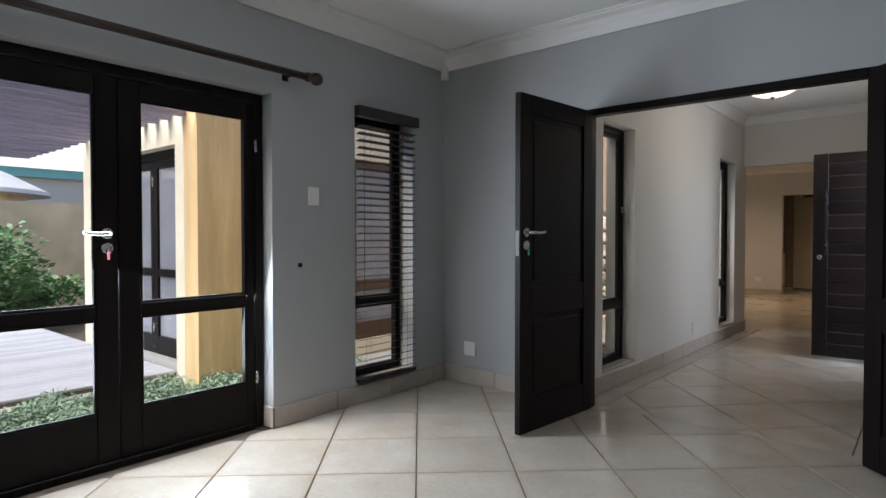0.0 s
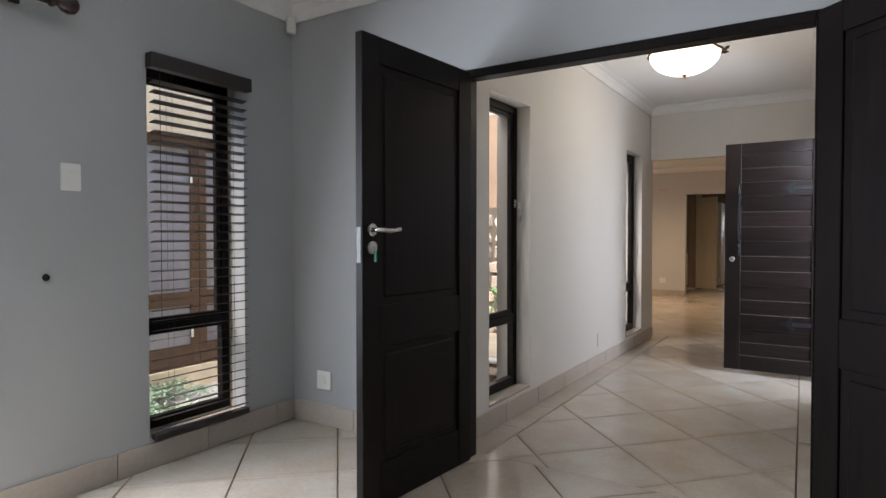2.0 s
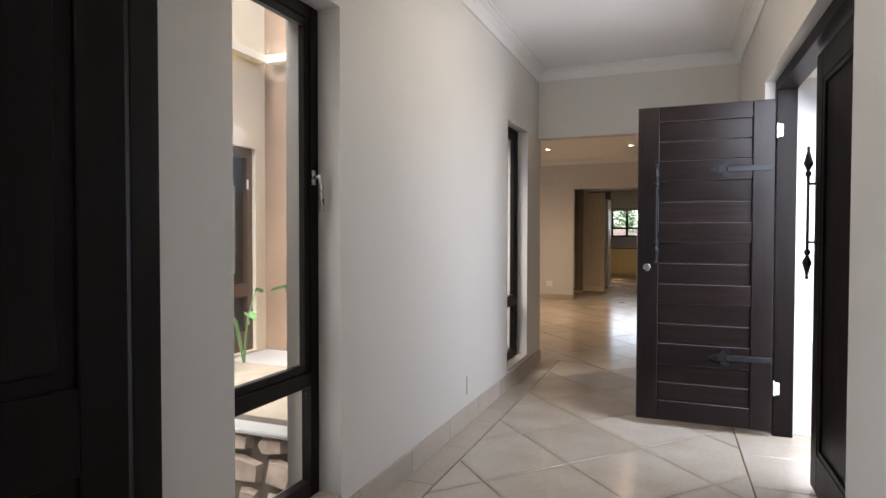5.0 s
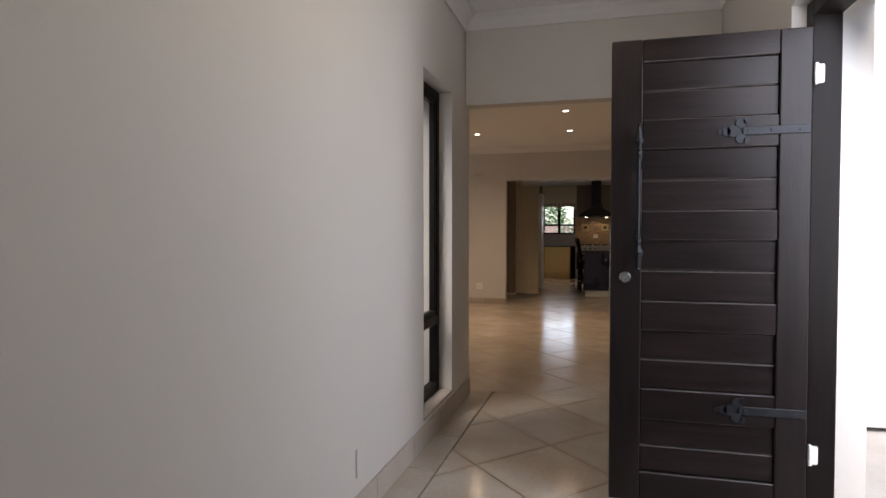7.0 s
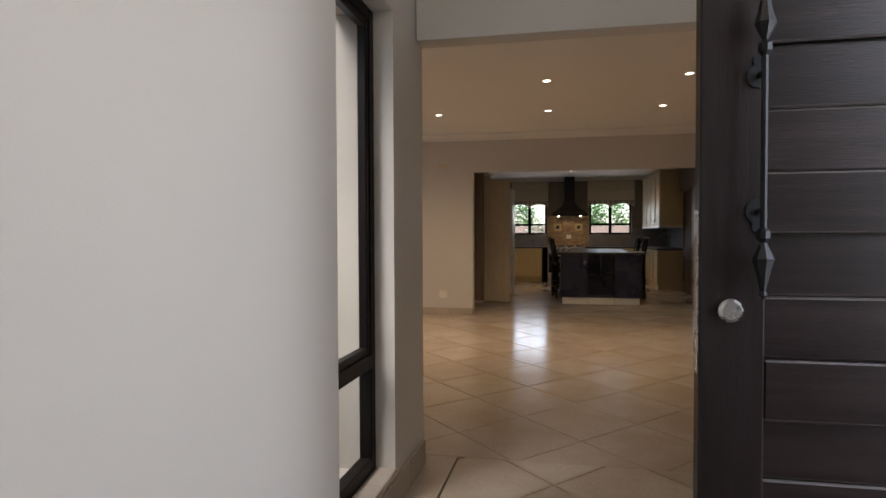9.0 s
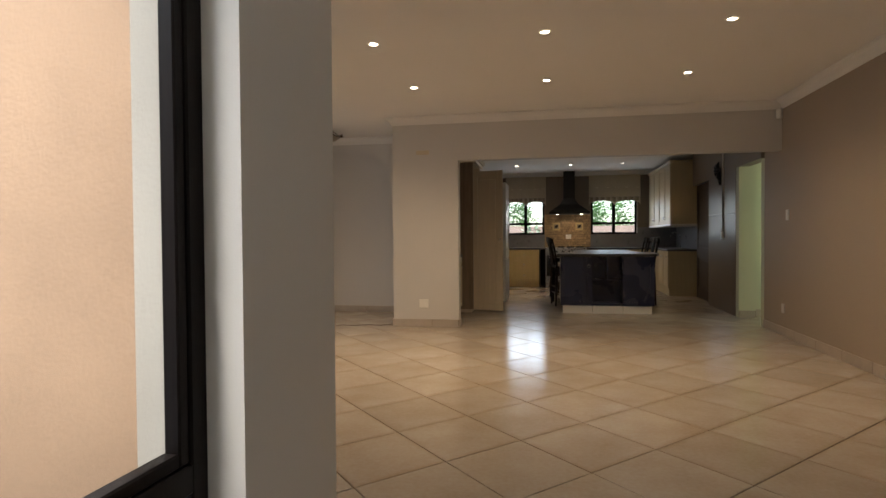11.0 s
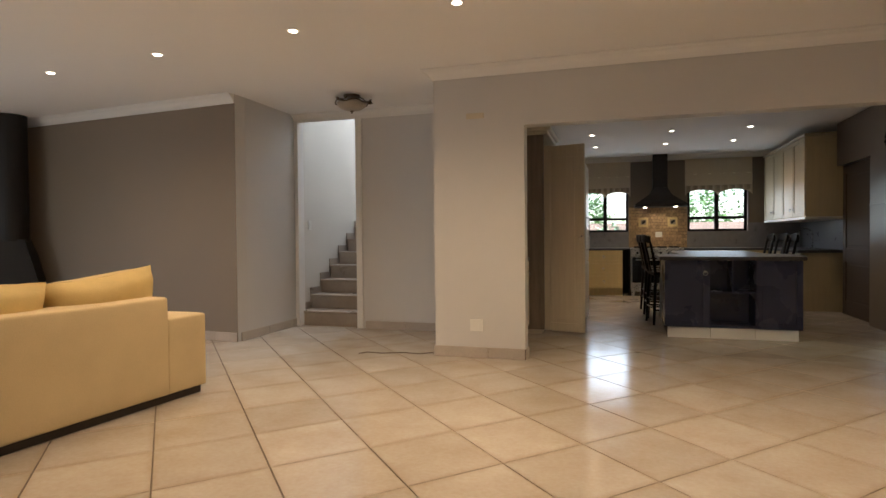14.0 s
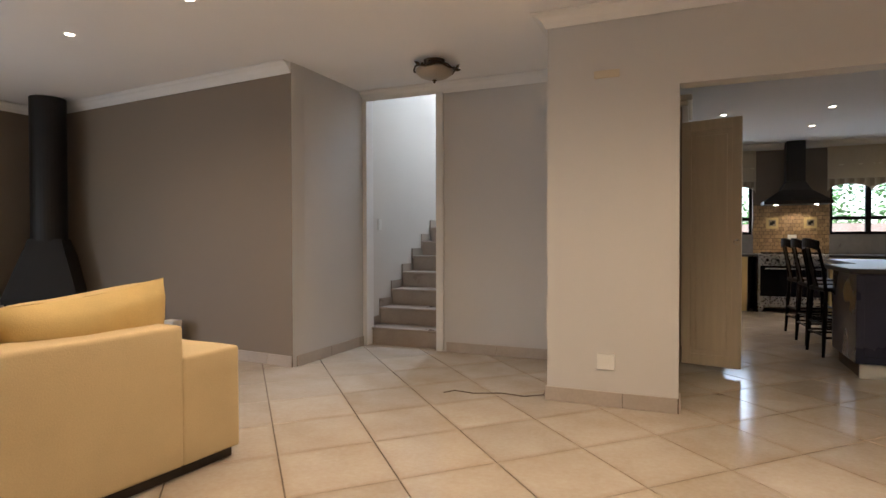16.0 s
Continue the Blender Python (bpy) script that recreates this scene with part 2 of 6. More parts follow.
PLASTER = mat("cream_exterior_plaster", (0.74, 0.63, 0.46), 0.85, var=0.16, scale=3.2, fine=90, bump=0.35, grain=(1, 1, 0.3))
OCHRE = mat("stained_ochre_plaster", (0.80, 0.57, 0.30), 0.85, var=0.2, scale=4.5, fine=70, bump=0.35, grain=(1.5, 1.5, 0.16), low=(0.56, 0.37, 0.19))
DULLPLASTER = mat("dull_grey_outer_plaster", (0.40, 0.37, 0.33), 0.85, var=0.1, scale=2, fine=90, bump=0.3)
# peach plaster, coloured darker so the sunlit wall reads as shaded
PEACH = mat("shade_darkened_peach_plaster", (0.31, 0.205, 0.135), 0.85, var=0.22, scale=1.6, fine=90, bump=0.35)
PALEPLASTER = mat("pale_exterior_plaster", (0.80, 0.72, 0.57), 0.85, var=0.10, scale=1.6, fine=90, bump=0.3)
GARDENWALL = mat("stained_garden_wall_plaster", (0.60, 0.48, 0.34), 0.9, var=0.3, scale=2.2, fine=60, bump=0.4)
DECK = mat("weathered_grey_deck_board", (0.56, 0.55, 0.58), 0.7, var=0.16, scale=6, fine=60, bump=0.3, grain=(6, 0.4, 6), rand=0.12)
SLAT = mat("purple_brown_pergola_timber", (0.27, 0.235, 0.31), 0.6, var=0.2, scale=5, fine=50, bump=0.2, grain=(6, 0.5, 6), rand=0.1)
SOIL = mat("garden_soil", (0.10, 0.075, 0.05), 0.95, var=0.35, scale=6, fine=60, bump=0.6)
LEAF = mat("green_leaf", (0.12, 0.24, 0.08), 0.5, var=0.35, scale=9, fine=60, bump=0.1, rand=0.2)
PALELEAF = mat("silvery_groundcover_leaf", (0.25, 0.34, 0.23), 0.6, var=0.35, scale=9, fine=60, bump=0.1)
BARK = mat("brown_bark", (0.10, 0.07, 0.05), 0.9, var=0.3, scale=12, fine=80, bump=0.5)
STONE = mat("brown_field_stone", (0.42, 0.33, 0.26), 0.8, var=0.35, scale=7, fine=50, bump=0.5, rand=0.25)
MORTAR = mat("dark_stone_mortar", (0.10, 0.08, 0.06), 0.95, var=0.3, scale=12, fine=80, bump=0.4)
PAVE = mat("pale_paving", (0.45, 0.43, 0.40), 0.7, var=0.15, scale=3, fine=60, bump=0.2)
THATCH = mat("grey_thatch", (0.52, 0.50, 0.50), 0.95, var=0.25, scale=4, fine=60, bump=0.6, grain=(6, 6, 0.6))
TEAL = mat("teal_gutter_paint", (0.18, 0.42, 0.40), 0.5, var=0.08)
FARWALL = mat("far_house_wall", (0.62, 0.55, 0.50), 0.85, var=0.08, scale=1)
LAMPGLASS = glow("lit_alabaster_glass", (1.0, 0.93, 0.78), 0.75)
DOWN = glow("downlight_bulb", (1.0, 0.86, 0.64), 8)
UNLIT = mat("unlit_alabaster_glass", (0.36, 0.30, 0.23), 0.3, var=0.12, scale=8)


# ---- builders ----
def box(bm, x0, y0, z0, x1, y1, z1, bevel=0.0, seg=1):
    vs = bmesh.ops.create_cube(bm, size=1, matrix=Matrix.Translation(((x0 + x1) / 2, (y0 + y1) / 2, (z0 + z1) / 2)) @ Matrix.Diagonal((abs(x1 - x0), abs(y1 - y0), abs(z1 - z0), 1)))["verts"]
    if bevel:
        es = {e for v in vs for e in v.link_edges}
        bmesh.ops.bevel(bm, geom=list(es), offset=bevel, segments=seg, affect="EDGES", profile=0.5)
    return bm


def boxes(*rows, bevel=0.0):
    bm = bmesh.new()
    for r in rows:
        box(bm, *r, bevel=bevel)
    return bm


def lathe(profile, steps=24, at=(0, 0, 0), tilt=None):
    """A turned body from (radius, height) pairs round z."""
    bm = bmesh.new()
    m = Matrix.Translation(at) @ (tilt or Matrix.Identity(4))
    rings = []
    for r, z in profile:
        rings.append([bm.verts.new(m @ Vector((max(r, 0.0004) * math.cos(2 * math.pi * i / steps), max(r, 0.0004) * math.sin(2 * math.pi * i / steps), z))) for i in range(steps)])
    for a, b in zip(rings, rings[1:]):
        for i in range(steps):
            bm.faces.new((a[i], a[(i + 1) % steps], b[(i + 1) % steps], b[i]))
    bm.faces.new(rings[0][::-1])
    bm.faces.new(rings[-1])
    bmesh.ops.recalc_face_normals(bm, faces=bm.faces)
    return bm


def tube(bm, pts, radius, steps=8):
    """A round bar through the points; radius may be a list."""
    pts = [Vector(p) for p in pts]
    radii = radius if isinstance(radius, (list, tuple)) else [radius] * len(pts)
    rings = []
    for i, p in enumerate(pts):
        d = (pts[min(i + 1, len(pts) - 1)] - pts[max(i - 1, 0)]).normalized()
        side = d.cross(Vector((0, 0, 1)) if abs(d.z) < 0.9 else Vector((1, 0, 0))).normalized()
        up = side.cross(d)
        rings.append([bm.verts.new(p + radii[i] * (math.cos(2 * math.pi * k / steps) * side + math.sin(2 * math.pi * k / steps) * up)) for k in range(steps)])
    for a, b in zip(rings, rings[1:]):
        for k in range(steps):
            bm.faces.new((a[k], a[(k + 1) % steps], b[(k + 1) % steps], b[k]))
    bm.faces.new(rings[0])
    bm.faces.new(rings[-1][::-1])
    bmesh.ops.recalc_face_normals(bm, faces=bm.faces)
    return bm


def prism(bm, poly, z0, z1):
    """An upright slab over a polygon of (x, y)."""
    a, b = [bm.verts.new((x, y, z0)) for x, y in poly], [bm.verts.new((x, y, z1)) for x, y in poly]
    n = len(poly)
    for i in range(n):
        bm.faces.new((a[i], a[(i + 1) % n], b[(i + 1) % n], b[i]))
    bm.faces.new(a[::-1])
    bm.faces.new(b)
    bmesh.ops.recalc_face_normals(bm, faces=bm.faces)
    return bm


def swept(outline, axis, a0, a1, out0=None, out1=None):
    """A bar of constant outline along x or y; outline: (across, z) pairs; out0, out1: how far each corner runs on past an end."""
    bm = bmesh.new()
    ends = []
    for a, out, way in ((a0, out0, -1), (a1, out1, 1)):
        past = [way * o for o in out] if out else [0] * len(outline)
        ends.append([bm.verts.new((u, a + p, z) if axis == "y" else (a + p, u, z)) for (u, z), p in zip(outline, past)])
    n = len(outline)
    for i in range(n):
        bm.faces.new((ends[0][i], ends[0][(i + 1) % n], ends[1][(i + 1) % n], ends[1][i]))
    bm.faces.new(ends[0])
    bm.faces.new(ends[1][::-1])
    bmesh.ops.recalc_face_normals(bm, faces=bm.faces)
    return bm


def linked(name, bm, material, smooth=False):
    me = bpy.data.meshes.new(name)
    bm.to_mesh(me)
    bm.free()
    me.materials.append(material)
    if smooth:
        for p in me.polygons:
            p.use_smooth = True
    return new(name, me)


def part(name, bm, material, parent, label="", smooth=False):
    ob = linked(name, bm, material, smooth)
    ob.parent = parent
    if label:
        tagged(ob, label)
    return ob


def thing(name, m, label, category, group=""):
    ob = new(name)
    ob.empty_display_size = 0.1
    ob.matrix_basis = m
    return tagged(ob, label, category, group)


def structure(name, bm, material, label, category, smooth=False):
    return tagged(linked(name, bm, material, smooth), label, category, kind="structure")


def wall(name, axis, c0, c1, a0, a1, z0, z1, holes, material, label):
    """A wall along x or y, c0..c1 thick, a0..a1 long, with holes (a, b, low, high)."""
    bm = bmesh.new()

    def put(p, q, lo, hi):
        if q - p > 1e-4 and hi - lo > 1e-4:
            box(bm, *((c0, p, lo, c1, q, hi) if axis == "y" else (p, c0, lo, q, c1, hi)))
    pos = a0
    for p, q, lo, hi in sorted(holes):
        put(pos, p, z0, z1)
        put(p, q, z0, lo)
        put(p, q, hi, z1)
        pos = q
    put(pos, a1, z0, z1)
    return structure(name, bm, material, label, "wall")


def cornice(axis, face, sign, a0, a1, ceil, size=0.09, mitre=False):
    """A moulded cove under the ceiling; sign: the way from the wall into the room."""
    s = size
    prof = [(0, 0), (0, -s), (0.12 * s, -s), (0.18 * s, -0.86 * s), (0.3 * s, -0.6 * s), (0.55 * s, -0.32 * s), (0.85 * s, -0.18 * s), (0.9 * s, -0.1 * s), (1.05 * s, -0.1 * s), (1.05 * s, 0)]
    return structure("cornice", swept([(face + sign * (0.002 + u), ceil - 0.002 + z) for u, z in prof], axis, a0, a1, [u for u, z in prof] if mitre else None), COVE, "white moulded plaster cornice under the ceiling", "cornice")

# ---- structure: walls, ceilings ----
W1, N1, HW, HE, HN = -3.255, 4.5, -2.05, -0.29, 8.86
LS, LN, LE, LW = 8.985, 14.417, 1.17, -9.3
C1, C2, KC = 2.69, 2.59, 2.56
HALL_TILT = pose(HW, 5.0, 0, 0, 0, -1.39) @ pose(-HW, -5.0, 0)
wall("wall_west", "y", W1 - 0.12, W1, -2.6, 4.62, 0, C1, [(1.13, 2.835, 0, 2.08), (3.51, 4.11, 0.14, 2.09)], GREY, "smooth grey-blue painted plaster wall of the front room")
wall("wall_west_outer", "y", W1 - 0.24, W1 - 0.124, -2.6, 4.75, -0.3, 3.2, [(1.13, 2.835, -0.3, 2.08), (3.51, 4.11, 0.14, 2.09)], PLASTER, "cream plastered outer face of the house wall")
wall("wall_north", "x", N1, N1 + 0.07, W1, 2.2, 0, C1, [(-1.99, -0.35, 0, 2.074)], GREY, "grey-blue painted plaster wall round the double doors")
wall("wall_hall_south", "x", N1 + 0.074, N1 + 0.15, W1 + 0.15, 2.2, 0, C1, [(HW, HE, 0, 2.1)], WHITE, "off-white hall side of the wall with the double doors")
wall("wall_south", "x", -2.7, -2.6, W1 - 0.24, 2.3, 0, C1, [], GREY, "grey-blue painted plaster wall behind the walker")
wall("wall_east", "y", 2.2, 2.3, -2.6, N1 + 0.15, 0, C1, [], GREY, "grey-blue painted plaster wall of the front room")
wall("wall_hall_west", "y", HW - 0.12, HW, N1 + 0.154, LS, 0, C1, [(4.95, 5.54, 0.14, 2.09), (7.89, 8.5, 0.14, 2.09)], WHITE, "off-white painted plaster wall of the entrance hall").matrix_basis = HALL_TILT
wall("wall_hall_west_outer", "y", HW - 0.26, HW - 0.124, N1 + 0.154, LS - 0.26, -0.3, 3.2, [(4.95, 5.54, 0.14, 2.09), (7.89, 8.5, 0.14, 2.09)], DULLPLASTER, "dull grey plastered outer face of the hall wall").matrix_basis = HALL_TILT
wall("wall_hall_east", "y", HE, HE + 0.3, N1 + 0.154, LS, 0, C1, [(5.72, 7.535, 0, 2.12)], WHITE, "off-white painted plaster wall with the front door opening")
wall("wall_hall_north", "x", HN, LS - 0.004, -1.95, HE - 0.002, 2.08, C1, [], WHITE, "off-white header over the way into the living room")
wall("wall_living_south", "x", LS - 0.12, LS, LW, -2.09, 0, C2, [], BEIGE, "beige painted living room wall")
wall("wall_living_south_outer", "x", LS - 0.26, LS - 0.124, LW, -2.23, -0.3, 4.3, [], PEACH, "peach plastered courtyard wall with shade put into its colour")
wall("wall_living_south_east", "x", LS - 0.12, LS, HE + 0.304, LE, 0, C2, [], BEIGE, "beige painted living room wall")
wall("wall_living_east", "y", LE, LE + 0.14, LS - 0.12, 14.95, 0, C2, [], SAND, "warm sand-brown painted wall of the living room")
# the opening in this wall is unseen, added to let the fill in
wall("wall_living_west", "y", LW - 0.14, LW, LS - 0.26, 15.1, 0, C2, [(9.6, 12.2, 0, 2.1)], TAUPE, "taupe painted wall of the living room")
NW_TILT = pose(-5.512, 14.56, 0, 0, 0, -5.2)
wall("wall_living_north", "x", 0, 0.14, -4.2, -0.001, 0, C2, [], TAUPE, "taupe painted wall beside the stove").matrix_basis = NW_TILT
structure("wall_alcove_west", prism(bmesh.new(), [(-5.5125, 14.562), (-5.498, 14.72), (-5.498, 15.709), (-5.53, 15.709), (-5.53, 14.7)], 0, C2), BEIGE, "beige painted side of the stair alcove", "wall")
wall("wall_alcove_north", "x", 15.71, 15.83, -5.65, -3.14, 0, C2, [(-5.5, -4.6, 0, 2.584)], BEIGE, "beige painted wall with the stair doorway")
wall("wall_pier", "x", LN, LN + 0.15, -3.287, LE - 0.002, 0, C2, [(-2.462, LE - 0.002, 0, 2.05)], BEIGE, "beige pier and header before the kitchen")
wall("wall_pier_side", "y", -3.287, -3.14, LN + 0.154, 15.706, 0, C2, [], BEIGE, "beige side of the pier in the stair alcove")
wall("wall_kitchen_west", "y", -3.14, -3.0, 15.834, 21.0, 0, KC, [], KWALL, "grey-taupe kitchen wall")
wall("wall_kitchen_back", "x", 20.9, 21.1, -3.14, 1.5, 0, KC, [(-2.36, -1.51, 1.15, 1.98), (-0.47, 0.53, 1.15, 1.98)], KWALL, "grey-taupe kitchen wall with two windows")
wall("wall_kitchen_side", "y", 1.13, 1.27, 14.954, 18.4, 0, KC, [(14.954, 15.93, 0, 2.03), (17.32, 18.4, 0, 1.99)], KWALL, "glossy grey-taupe kitchen wall with two doorways")
structure("wall_passage_north", boxes((1.136, 15.8, 0, 1.345, 15.928, 2.028)), LIT, "pale yellow-green plastered end of the passage wall", "wall")
wall("wall_kitchen_east", "y", 1.36, 1.5, 18.4, 20.9, 0, KC, [], KWALL, "grey-taupe kitchen wall")
wall("wall_passage_far", "x", 15.98, 16.1, 1.274, 3.5, 0, KC, [], LIT, "pale yellow-green lit passage wall")
wall("wall_passage_south", "x", 14.954, 15.06, LE, 3.5, 0, KC, [], LIT, "pale yellow-green lit passage wall")
wall("wall_passage_east", "y", 3.5, 3.6, 14.95, 16.1, 0, KC, [(15.0, 15.8, 0.9, 2.0)], LIT, "passage wall with a window")
structure("wall_pantry_back", boxes((2.0, 16.104, 0, 2.1, 18.5, KC), (1.504, 18.404, 0, 1.996, 18.5, KC)), KWALL, "dark wall of the small room off the kitchen", "wall")
structure("wall_stairwell", boxes((-5.65, 15.834, 0, -5.51, 20.2, 5.2), (-4.59, 15.834, 0, -4.46, 20.2, 5.2), (-5.506, 20.1, 0, -4.594, 20.2, 5.2), (-5.506, 15.71, 2.62, -4.594, 15.83, 5.2)), WHITE, "white painted walls of the stairwell", "wall")
structure("ceiling_front_room", boxes((W1 - 0.24, -2.7, C1, 2.3, N1 + 0.07, C1 + 0.1)), CEIL, "plain white painted ceiling", "ceiling")
structure("ceiling_hall", boxes((HW - 0.26, N1 + 0.074, C1, HE + 0.3, LS - 0.002, C1 + 0.1)), CEIL, "plain white painted ceiling", "ceiling")
structure("ceiling_living", boxes((LW - 0.14, LS, C2, LE + 0.14, 15.71, C2 + 0.1)), CEIL, "plain white painted ceiling with downlights", "ceiling")
structure("ceiling_kitchen", boxes((-3.14, 15.834, KC, 3.6, 21.1, KC + 0.1), (-3.13, 15.6, KC + 0.002, 3.6, 15.83, KC + 0.1), (-3.13, LN + 0.154, KC, 3.6, 15.6, KC + 0.02)), CEIL, "plain white kitchen ceiling with downlights", "ceiling")
structure("ceiling_stairwell", boxes((-5.65, 15.6, 5.2, -4.46, 20.2, 5.3)), CEIL, "plain white stairwell ceiling", "ceiling")
structure("roof_slab", boxes((LW - 0.3, LS - 0.26, C1 + 0.12, -5.7, 21.2, C1 + 0.3), (-4.4, LS - 0.26, C1 + 0.12, 3.7, 21.2, C1 + 0.3), (-2.4, 4.4, C1 + 0.12, 0.1, LS - 0.26, C1 + 0.3), (W1 - 0.3, -2.8, C1 + 0.12, 2.4, 4.6, C1 + 0.3)), PALEPLASTER, "plain roof slab over the house", "roof")

for args in (("y", W1, 1, -2.6, N1, C1, 0.125), ("x", N1, -1, W1, 2.2, C1, 0.125), ("y", HE, -1, N1 + 0.15, HN, C1), ("x", HN, -1, HW, HE, C1), ("x", N1 + 0.15, 1, HW, HE, C1),
             ("x", LN, -1, -3.287, LE, C2, 0.09, True), ("y", -3.287, -1, LN, 15.71, C2, 0.09, True), ("x", 15.71, -1, -5.51, -3.287, C2), ("y", LW, 1, LS, 14.9, C2), ("y", LE, -1, LS, LN, C2),
             ("x", 20.9, -1, -3.0, 1.36, KC), ("x", LS, 1, LW, LE, C2)):
    cornice(*args)
cornice("y", HW, 1, N1 + 0.15, HN, C1).matrix_basis = HALL_TILT
cornice("x", 0, -1, -3.83, 0.0, C2).matrix_basis = NW_TILT


# ---- floor ----
structure("floor", boxes((W1 - 0.24, -2.7, -0.15, 2.3, N1 + 0.1, -0.012), (HW - 0.2, N1 + 0.1, -0.15, HE + 0.3, LS, -0.012), (LW - 0.14, LS, -0.15, LE + 0.14, 15.0, -0.012), (-5.65, 15.0, -0.15, 3.6, 21.1, -0.012)), GROUT, "cream glazed tiles laid diagonally with brown joints", "floor")
FLOOR = bpy.data.objects["floor"]


def clip(poly, x0, y0, x1, y1):
    for axis, lim, keep in ((0, x0, 1), (0, x1, -1), (1, y0, 1), (1, y1, -1)):
        out = []
        for i, p in enumerate(poly):
            q = poly[(i + 1) % len(poly)]
            dp, dq = (p[axis] - lim) * keep, (q[axis] - lim) * keep
            if dp >= 0:
                out.append(p)
            if dp * dq < 0:
                t = dp / (dp - dq)
                out.append((p[0] + t * (q[0] - p[0]), p[1] + t * (q[1] - p[1])))
        poly = out
        if len(poly) < 3:
            return []
    return poly


def right_of(poly, x, y, lean):
    """The share of a polygon to the right of a line through (x, y) that goes lean metres aside a metre."""
    out = []
    for p, q in zip(poly, poly[1:] + poly[:1]):
        dp, dq = p[0] - x - lean * (p[1] - y), q[0] - x - lean * (q[1] - y)
        if dp >= 0:
            out.append(p)
        if dp * dq < 0:
            t = dp / (dp - dq)
            out.append((p[0] + t * (q[0] - p[0]), p[1] + t * (q[1] - p[1])))
    return out


def area2(poly):
    return abs(sum(p[0] * q[1] - q[0] * p[1] for p, q in zip(poly, poly[1:] + poly[:1]))) / 2


def slab_data(poly, z0=-0.014, z1=0.0, ease=0.0025):
    """Vertices and faces of a tile with an eased upper edge."""
    cx, cy = sum(p[0] for p in poly) / len(poly), sum(p[1] for p in poly) / len(poly)
    n = len(poly)

    def inset(d):
        return [(x + (cx - x) / max(1e-6, math.hypot(cx - x, cy - y)) * d, y + (cy - y) / max(1e-6, math.hypot(cx - x, cy - y)) * d) for x, y in poly]
    vs = [(x, y, z0) for x, y in poly] + [(x, y, z1 - ease) for x, y in poly] + [(x, y, z1) for x, y in inset(ease * 1.4)]
    fs = [tuple(range(2 * n, 3 * n))]
    for r in (0, n):
        fs += [(r + i, r + (i + 1) % n, r + n + (i + 1) % n, r + n + i) for i in range(n)]
    return vs, fs


TS, JOINT = 0.505, 0.0058
HALF = TS / math.sqrt(2)
rest_v, rest_f = [], []
tile_count = 0


def lay(ox, oy, x0, y0, x1, y1, near, e1, e2, slant=None):
    """Tiles with a corner at (ox, oy) and sides e1, e2 within a rectangle; near: the stretch whose tiles are parts."""
    global tile_count
    full_mesh = None
    k = 1 - JOINT / TS
    fa, fb = Vector(e1) * k / 2, Vector(e2) * k / 2
    whole_area = abs(fa.x * fb.y - fa.y * fb.x) * 4
    reach = int(max(x1 - x0, y1 - y0, abs(ox - x0), abs(ox - x1), abs(oy - y0), abs(oy - y1)) / HALF) + 3
    for i in range(-reach, reach + 1):
        for j in range(-reach, reach + 1):
            cx, cy = ox + (i + 0.5) * e1[0] + (j + 0.5) * e2[0], oy + (i + 0.5) * e1[1] + (j + 0.5) * e2[1]
            if not (x0 - TS < cx < x1 + TS and y0 - TS < cy < y1 + TS):
                continue
            poly = clip([(cx + p * fa.x + q * fb.x, cy + p * fa.y + q * fb.y) for p, q in ((1, 1), (1, -1), (-1, -1), (-1, 1))], x0, y0, x1, y1)
            if slant:
                poly = right_of(poly, *slant)
            if len(poly) < 3 or area2(poly) < 0.004:
                continue
            if near[0] < cx < near[2] and near[1] < cy < near[3] and tile_count < 298:
                whole = area2(poly) > 0.999 * whole_area
                if not (whole and full_mesh):
                    vs, fs = slab_data([(x - cx, y - cy) for x, y in poly])
                    me = bpy.data.meshes.new("floor_tile")
                    me.from_pydata(vs, [], fs)
                    me.materials.append(RIMTILE)
                    if whole:
                        full_mesh = me
                ob = new("floor_tile", full_mesh if whole else me)
                ob.location = (cx, cy, random.uniform(-0.0002, 0.0002))
                ob.parent = FLOOR
                tile_count += 1
            else:
                vs, fs = slab_data(poly)
                base = len(rest_v)
                rest_v.extend(vs)
                rest_f.extend(tuple(base + a for a in f) for f in fs)


def border(x0, y0, x1, y1, lean=0.0):
    """A straight row of cut tiles along a wall."""
    global tile_count
    along_y = y1 - y0 > x1 - x0
    n = max(1, round(((y1 - y0) if along_y else (x1 - x0)) / TS))
    for i in range(n):
        a, b = i / n, (i + 1) / n
        r = (x0, y0 + (y1 - y0) * a, x1, y0 + (y1 - y0) * b) if along_y else (x0 + (x1 - x0) * a, y0, x0 + (x1 - x0) * b, y1)
        cx, cy = (r[0] + r[2]) / 2, (r[1] + r[3]) / 2
        h, w = (r[2] - r[0] - JOINT) / 2, (r[3] - r[1] - JOINT) / 2
        vs, fs = slab_data([(cx + u * h + lean * (cy + v * w - y0), cy + v * w) for u, v in ((1, 1), (-1, 1), (-1, -1), (1, -1))])
        base = len(rest_v)
        rest_v.extend(vs)
        rest_f.extend(tuple(base + q for q in f) for f in fs)


